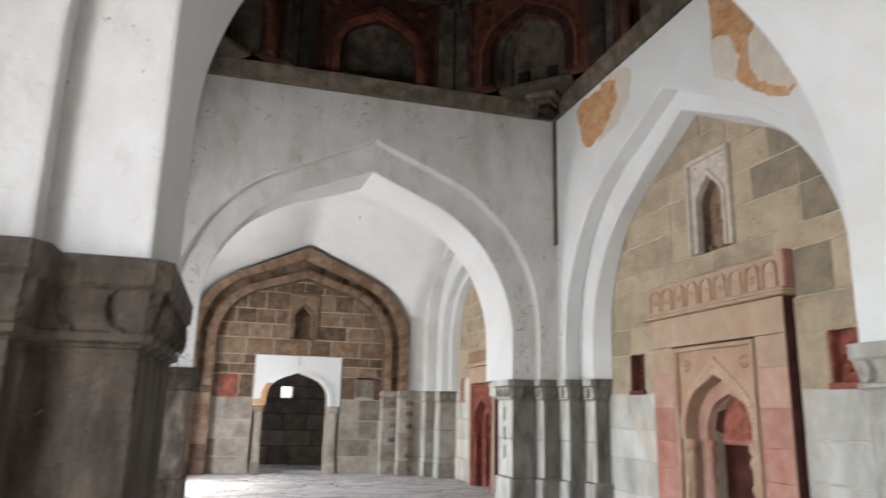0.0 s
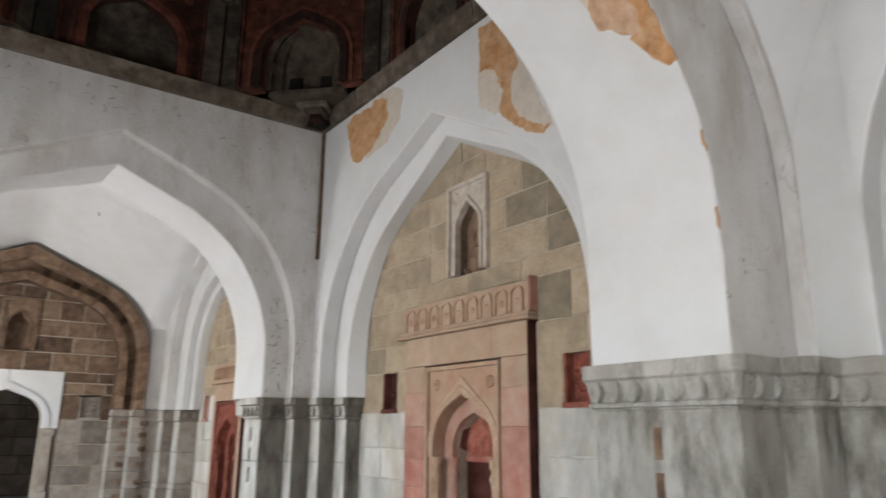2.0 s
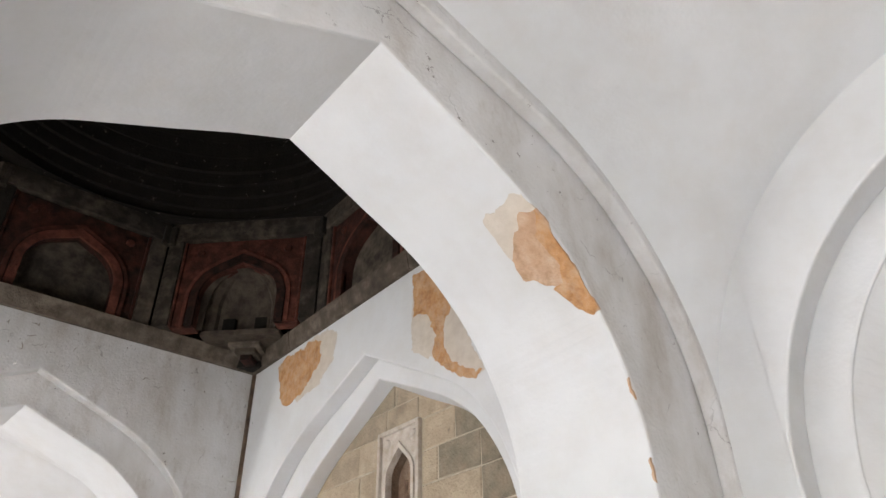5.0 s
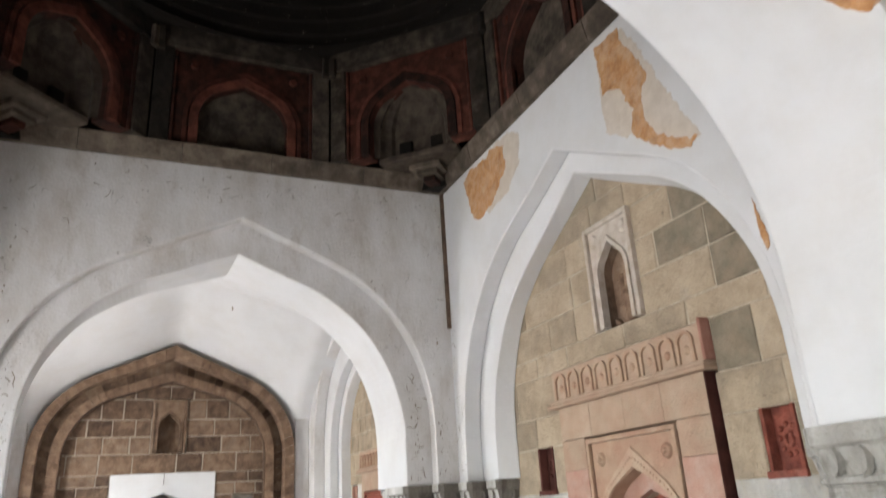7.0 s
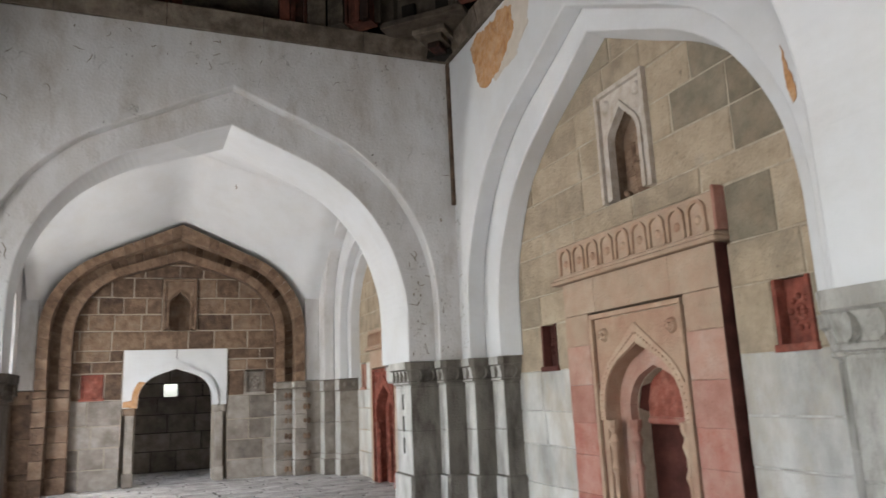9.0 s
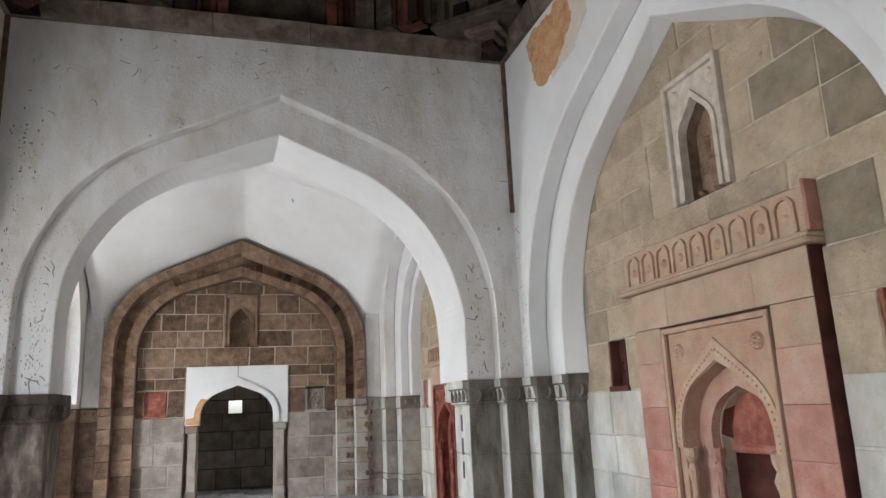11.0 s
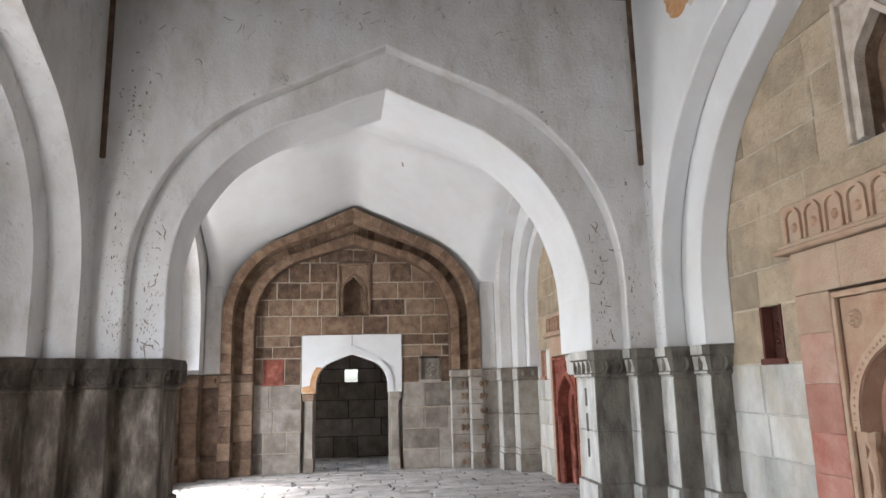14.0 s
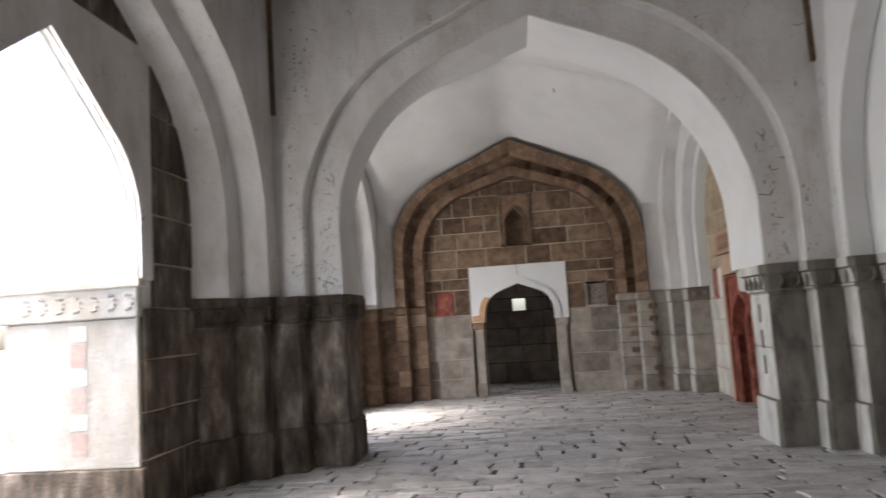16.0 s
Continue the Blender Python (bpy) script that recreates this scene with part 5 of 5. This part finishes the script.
patch("plaster_patch", [(-0.83, 5.97), (-2.15, 6.02), (-2.43, 5.85), (-2.36, 5.5), (-2.0, 5.24), (-1.5, 5.2), (-1.1, 5.4)], west_face, PEELGREY, "grey undercoat showing round a peeled plaster patch", 0.04, -0.003)
patch("plaster_patch", [(-0.82, 5.92), (-1.07, 6.01), (-1.55, 5.94), (-1.70, 6.0), (-2.03, 5.88), (-2.02, 5.58), (-1.72, 5.31), (-1.56, 5.27), (-1.22, 5.19), (-1.04, 5.29), (-0.96, 5.6)], west_face, PEEL, "peeled plaster patch showing orange-ochre undercoat", 0.04, -0.006)
patch("plaster_patch", [(-4.04, 5.90), (-4.50, 5.9), (-4.78, 5.3), (-4.95, 4.85), (-5.20, 4.35), (-5.08, 4.29), (-4.85, 4.42), (-4.38, 4.75), (-4.04, 4.96), (-4.05, 5.4)], west_face, PEELGREY, "grey undercoat showing round a long peeled plaster patch", 0.03, -0.003)
patch("plaster_patch", [(-4.04, 5.95), (-4.42, 5.95), (-4.53, 5.66), (-4.64, 5.42), (-4.74, 5.24), (-4.58, 5.08), (-4.64, 4.75), (-4.72, 4.6), (-5.02, 4.42), (-5.17, 4.36), (-5.10, 4.29), (-4.85, 4.40), (-4.40, 4.74), (-4.46, 5.0), (-4.34, 5.3), (-4.10, 5.40)], west_face, PEEL, "long peeled plaster patch showing ochre undercoat", 0.03, -0.006)
patch("plaster_patch", [(-6.96, 4.35), (-7.09, 4.37), (-7.34, 4.38), (-7.35, 4.2), (-7.05, 4.1), (-6.95, 4.17)], soffit_face, PEELGREY, "grey undercoat at the arch edge", 0.02, -0.004)
patch("plaster_patch", [(-7.05, 4.23), (-6.95, 4.16), (-6.95, 4.03), (-7.13, 3.94), (-7.21, 3.80), (-7.3, 3.71), (-7.35, 3.72), (-7.355, 4.0), (-7.35, 4.29), (-7.25, 4.31)], soffit_face, TANPEEL, "tan patch where plaster fell from the arch edge", 0.02, -0.007)
patch("plaster_patch", [(-7.34, 4.29), (-7.23, 4.18), (-7.26, 4.02), (-7.21, 3.94), (-7.12, 3.92), (-7.21, 3.79), (-7.3, 3.71), (-7.35, 3.73), (-7.355, 4.0)], soffit_face, PEEL, "ochre undercoat bared deepest at the arch edge", 0.015, -0.010)
patch("plaster_patch", [(-5.55, 3.62), (-5.60, 3.4), (-5.61, 3.22), (-5.57, 3.2), (-5.55, 3.35)], west_face, PEEL, "small chipped edge patch of ochre undercoat", 0.015, -0.006)

for z0, z1 in ((2.66, 2.8), (3.16, 3.3)):
    patch("plaster_patch", [(-7.358, z1), (-7.345, (z0 + z1) / 2 + 0.06), (-7.348, (z0 + z1) / 2), (-7.340, z0 + 0.05), (-7.358, z0)], soffit_face, TANPEEL, "chipped arch edge showing tan undercoat", 0.012, -0.012)

# cracks and stray marks in the plaster
crack_rng = random.Random(11)
def crack(f, u, z, n, step, ang, w, label):
    bm = bmesh.new()
    prev = None
    for k in range(n):
        ang += crack_rng.uniform(-0.8, 0.8)
        u += step * math.cos(ang)
        z += step * math.sin(ang)
        ww = w * math.sin(math.pi * (k + 0.6) / (n + 0.2)) + 0.002
        row = [bm.verts.new(f(u - ww * math.sin(ang), z + ww * math.cos(ang), -0.003)), bm.verts.new(f(u + ww * math.sin(ang), z - ww * math.cos(ang), -0.003))]
        if prev:
            bm.faces.new((prev[0], prev[1], row[1], row[0]))
        prev = row
    return tagged(finish("plaster_crack", bm, MOULD), label, "crack", "cracks in the plaster")


def a2_face(u, z, d):
    return (u, A2_0 - 0.2 + d, z)


def a2_order(u, z, d):
    return (u, A2_0 + d, z)


for k in range(16):
    u = crack_rng.uniform(-2.8, 2.8)
    z = crack_rng.uniform(4.4, 5.9) if abs(u) > 1.9 else crack_rng.uniform(5.45, 5.95)
    crack(a2_face, u, z, crack_rng.randint(3, 7), 0.022, crack_rng.uniform(-1, 1), 0.0032, "short dark crack in the white plaster")
for k in range(16):
    s = -1 if k % 2 else 1
    crack(a2_order, s * crack_rng.uniform(2.32, 2.55), crack_rng.uniform(2.0, 3.3), crack_rng.randint(4, 9), 0.026, crack_rng.uniform(-2, 2), 0.005, "dark crack in the stained arch order")
for k in range(18):
    crack(west_face, crack_rng.uniform(-0.26, -0.1) if k % 2 else crack_rng.uniform(-5.98, -5.9), crack_rng.uniform(2.0, 4.2), crack_rng.randint(3, 6), 0.024, crack_rng.uniform(-2, 2), 0.0035, "short dark crack in the white plaster")
for k in range(34):
    crack(a2_face, crack_rng.gauss(-2.68, 0.09), crack_rng.gauss(4.5, 0.32), crack_rng.randint(2, 4), 0.012, crack_rng.uniform(-2, 2), crack_rng.uniform(0.003, 0.010), "dark mould speck in the plaster corner")


# mould specks gathered along the edges of the arch orders
def specks(f, label, spots):
    bm = bmesh.new()
    for u, z in spots:
        r = crack_rng.uniform(0.002, 0.0055) * (2.2 if crack_rng.random() < 0.12 else 1)
        k = crack_rng.randint(5, 8)
        tall = crack_rng.uniform(1.2, 3.6)
        ring = []
        for t in range(k):
            a = 2 * math.pi * t / k
            q = r * crack_rng.uniform(0.5, 1.3)
            ring.append(bm.verts.new(f(u + q * math.cos(a), z + q * tall * math.sin(a), -0.0025)))
        bm.faces.new(ring)
    return tagged(finish("mould_specks", bm, MOULD), label, "mould specks", kind="stuff")


def east_face(u, z, d):
    return (XE - d, u, z)


specks(a2_order, "grey-brown mould specks along the arch order", [(s * (2.46 + crack_rng.gauss(0, 0.06)), 1.95 + abs(crack_rng.gauss(0, 0.7))) for s in (-1, -1, 1) for k in range(90)])
specks(a2_face, "grey-brown mould specks on the white wall", [(s * (2.74 + crack_rng.gauss(0, 0.06)), 1.95 + abs(crack_rng.gauss(0, 1.1))) for s in (-1, -1, 1) for k in range(70)])
specks(a2_face, "grey-brown mould specks under the cornice", [(crack_rng.uniform(-2.85, 2.85), 6.0 - abs(crack_rng.gauss(0, 0.22))) for k in range(60)])
specks(west_face, "grey-brown mould specks beside the wall arch", [(crack_rng.gauss(-0.17, 0.06), 1.95 + abs(crack_rng.gauss(0, 1.2))) for k in range(90)])
specks(east_face, "grey-brown mould specks beside the court arch", [(crack_rng.gauss(-0.2, 0.06), 1.95 + abs(crack_rng.gauss(0, 1.2))) for k in range(90)])

# three chips in the end bay's vault, laid on the vault's own surface
vault_ob = bpy.data.objects["ceiling_vault_3"]
for cx, cy in ((-1.15, 3.2), (-0.35, 2.7), (0.45, 4.2)):
    hit, loc, nrm, idx = vault_ob.ray_cast(Vector((cx, cy, 2.0)), Vector((0, 0, 1)))
    if hit:
        crack(lambda u, v, d: (u, v, loc.z - 0.006 + (u - cx) * -nrm.x / nrm.z + (v - cy) * -nrm.y / nrm.z), cx, cy, 4, 0.035, crack_rng.uniform(0, 1), 0.014, "dark chip in the vault plaster")


# ---- ground and floor ----
bm = bmesh.new()
v = [bm.verts.new(p) for p in ((-900, -900, -0.06), (900, -900, -0.06), (900, 900, -0.06), (-900, 900, -0.06))]
bm.faces.new(v)
setting("ground", bm, PAVING, "pale sunlit courtyard paving outside", "ground")
setting("floor", box_bm(-4.72, 3.64, -13.5, 9.2, -0.05, -0.018), BED, "dark earth-filled joints between worn flagstones", "floor")
floor_ob = bpy.data.objects["floor"]
frng = random.Random(5)
flags = []
y = -13.3
while y < 9.0:
    h = frng.uniform(0.15, 0.33)
    x = -4.7 + frng.uniform(-0.2, 0)
    while x < 3.6:
        w = frng.uniform(0.24, 0.68)
        if frng.random() < 0.16:
            cut = h * frng.uniform(0.4, 0.6)
            flags += [(x, x + w, y, y + cut), (x, x + w, y + cut, y + h)]
        else:
            flags.append((x, x + w, y, y + h))
        x += w
    y += h


def flag_mesh(a, b, c, d):
    g = frng.uniform(0.003, 0.02)
    j = lambda: frng.uniform(-0.028, 0.028)
    base = [(a + g + j(), c + g + j()), ((a + b) / 2, c + g + j() * 0.8), (b - g + j(), c + g + j()), (b - g + j() * 0.8, (c + d) / 2), (b - g + j(), d - g + j()), ((a + b) / 2, d - g + j() * 0.8), (a + g + j(), d - g + j()), (a + g + j() * 0.8, (c + d) / 2)]
    cx, cy = (a + b) / 2, (c + d) / 2
    t = frng.uniform(-0.008, 0.003)
    tx, ty = frng.uniform(-0.02, 0.02), frng.uniform(-0.02, 0.02)
    vs, fs = [], []
    for s, z in ((1.0, -0.03), (1.0, t - 0.012), (0.965, t)):
        for x, yy in base:
            px, py = cx + (x - cx) * s, cy + (yy - cy) * s
            vs.append((px, py, z + (tx * (px - cx) + ty * (py - cy) if z > -0.02 else 0)))
    for r in (0, 8):
        for i in range(8):
            q = (i + 1) % 8
            fs.append((r + i, r + q, r + 8 + q, r + 8 + i))
    fs.append(tuple(range(16, 24)))
    return vs, fs


near = [q for q in flags if -4.0 < q[2] < 1.5 and q[1] > -2.9 and q[0] < 2.6]
near = sorted(near, key=lambda q: q[2])[:300]
near_set = set(near)
rest_v, rest_f = [], []
for q in flags:
    vs, fs = flag_mesh(*q)
    if q in near_set:
        me = bpy.data.meshes.new("flagstone")
        me.from_pydata(vs, [], fs)
        me.materials.append(FLAG)
        ob = new("flagstone", me)
        ob.parent = floor_ob
    else:
        n = len(rest_v)
        rest_v += vs
        rest_f += [tuple(i + n for i in t) for t in fs]
me = bpy.data.meshes.new("flagstones_far")
me.from_pydata(rest_v, [], rest_f)
me.materials.append(FLAG)
ob = tagged(new("flagstones_far", me), "worn grey flagstones of irregular size", kind="stuff")
ob.parent = floor_ob
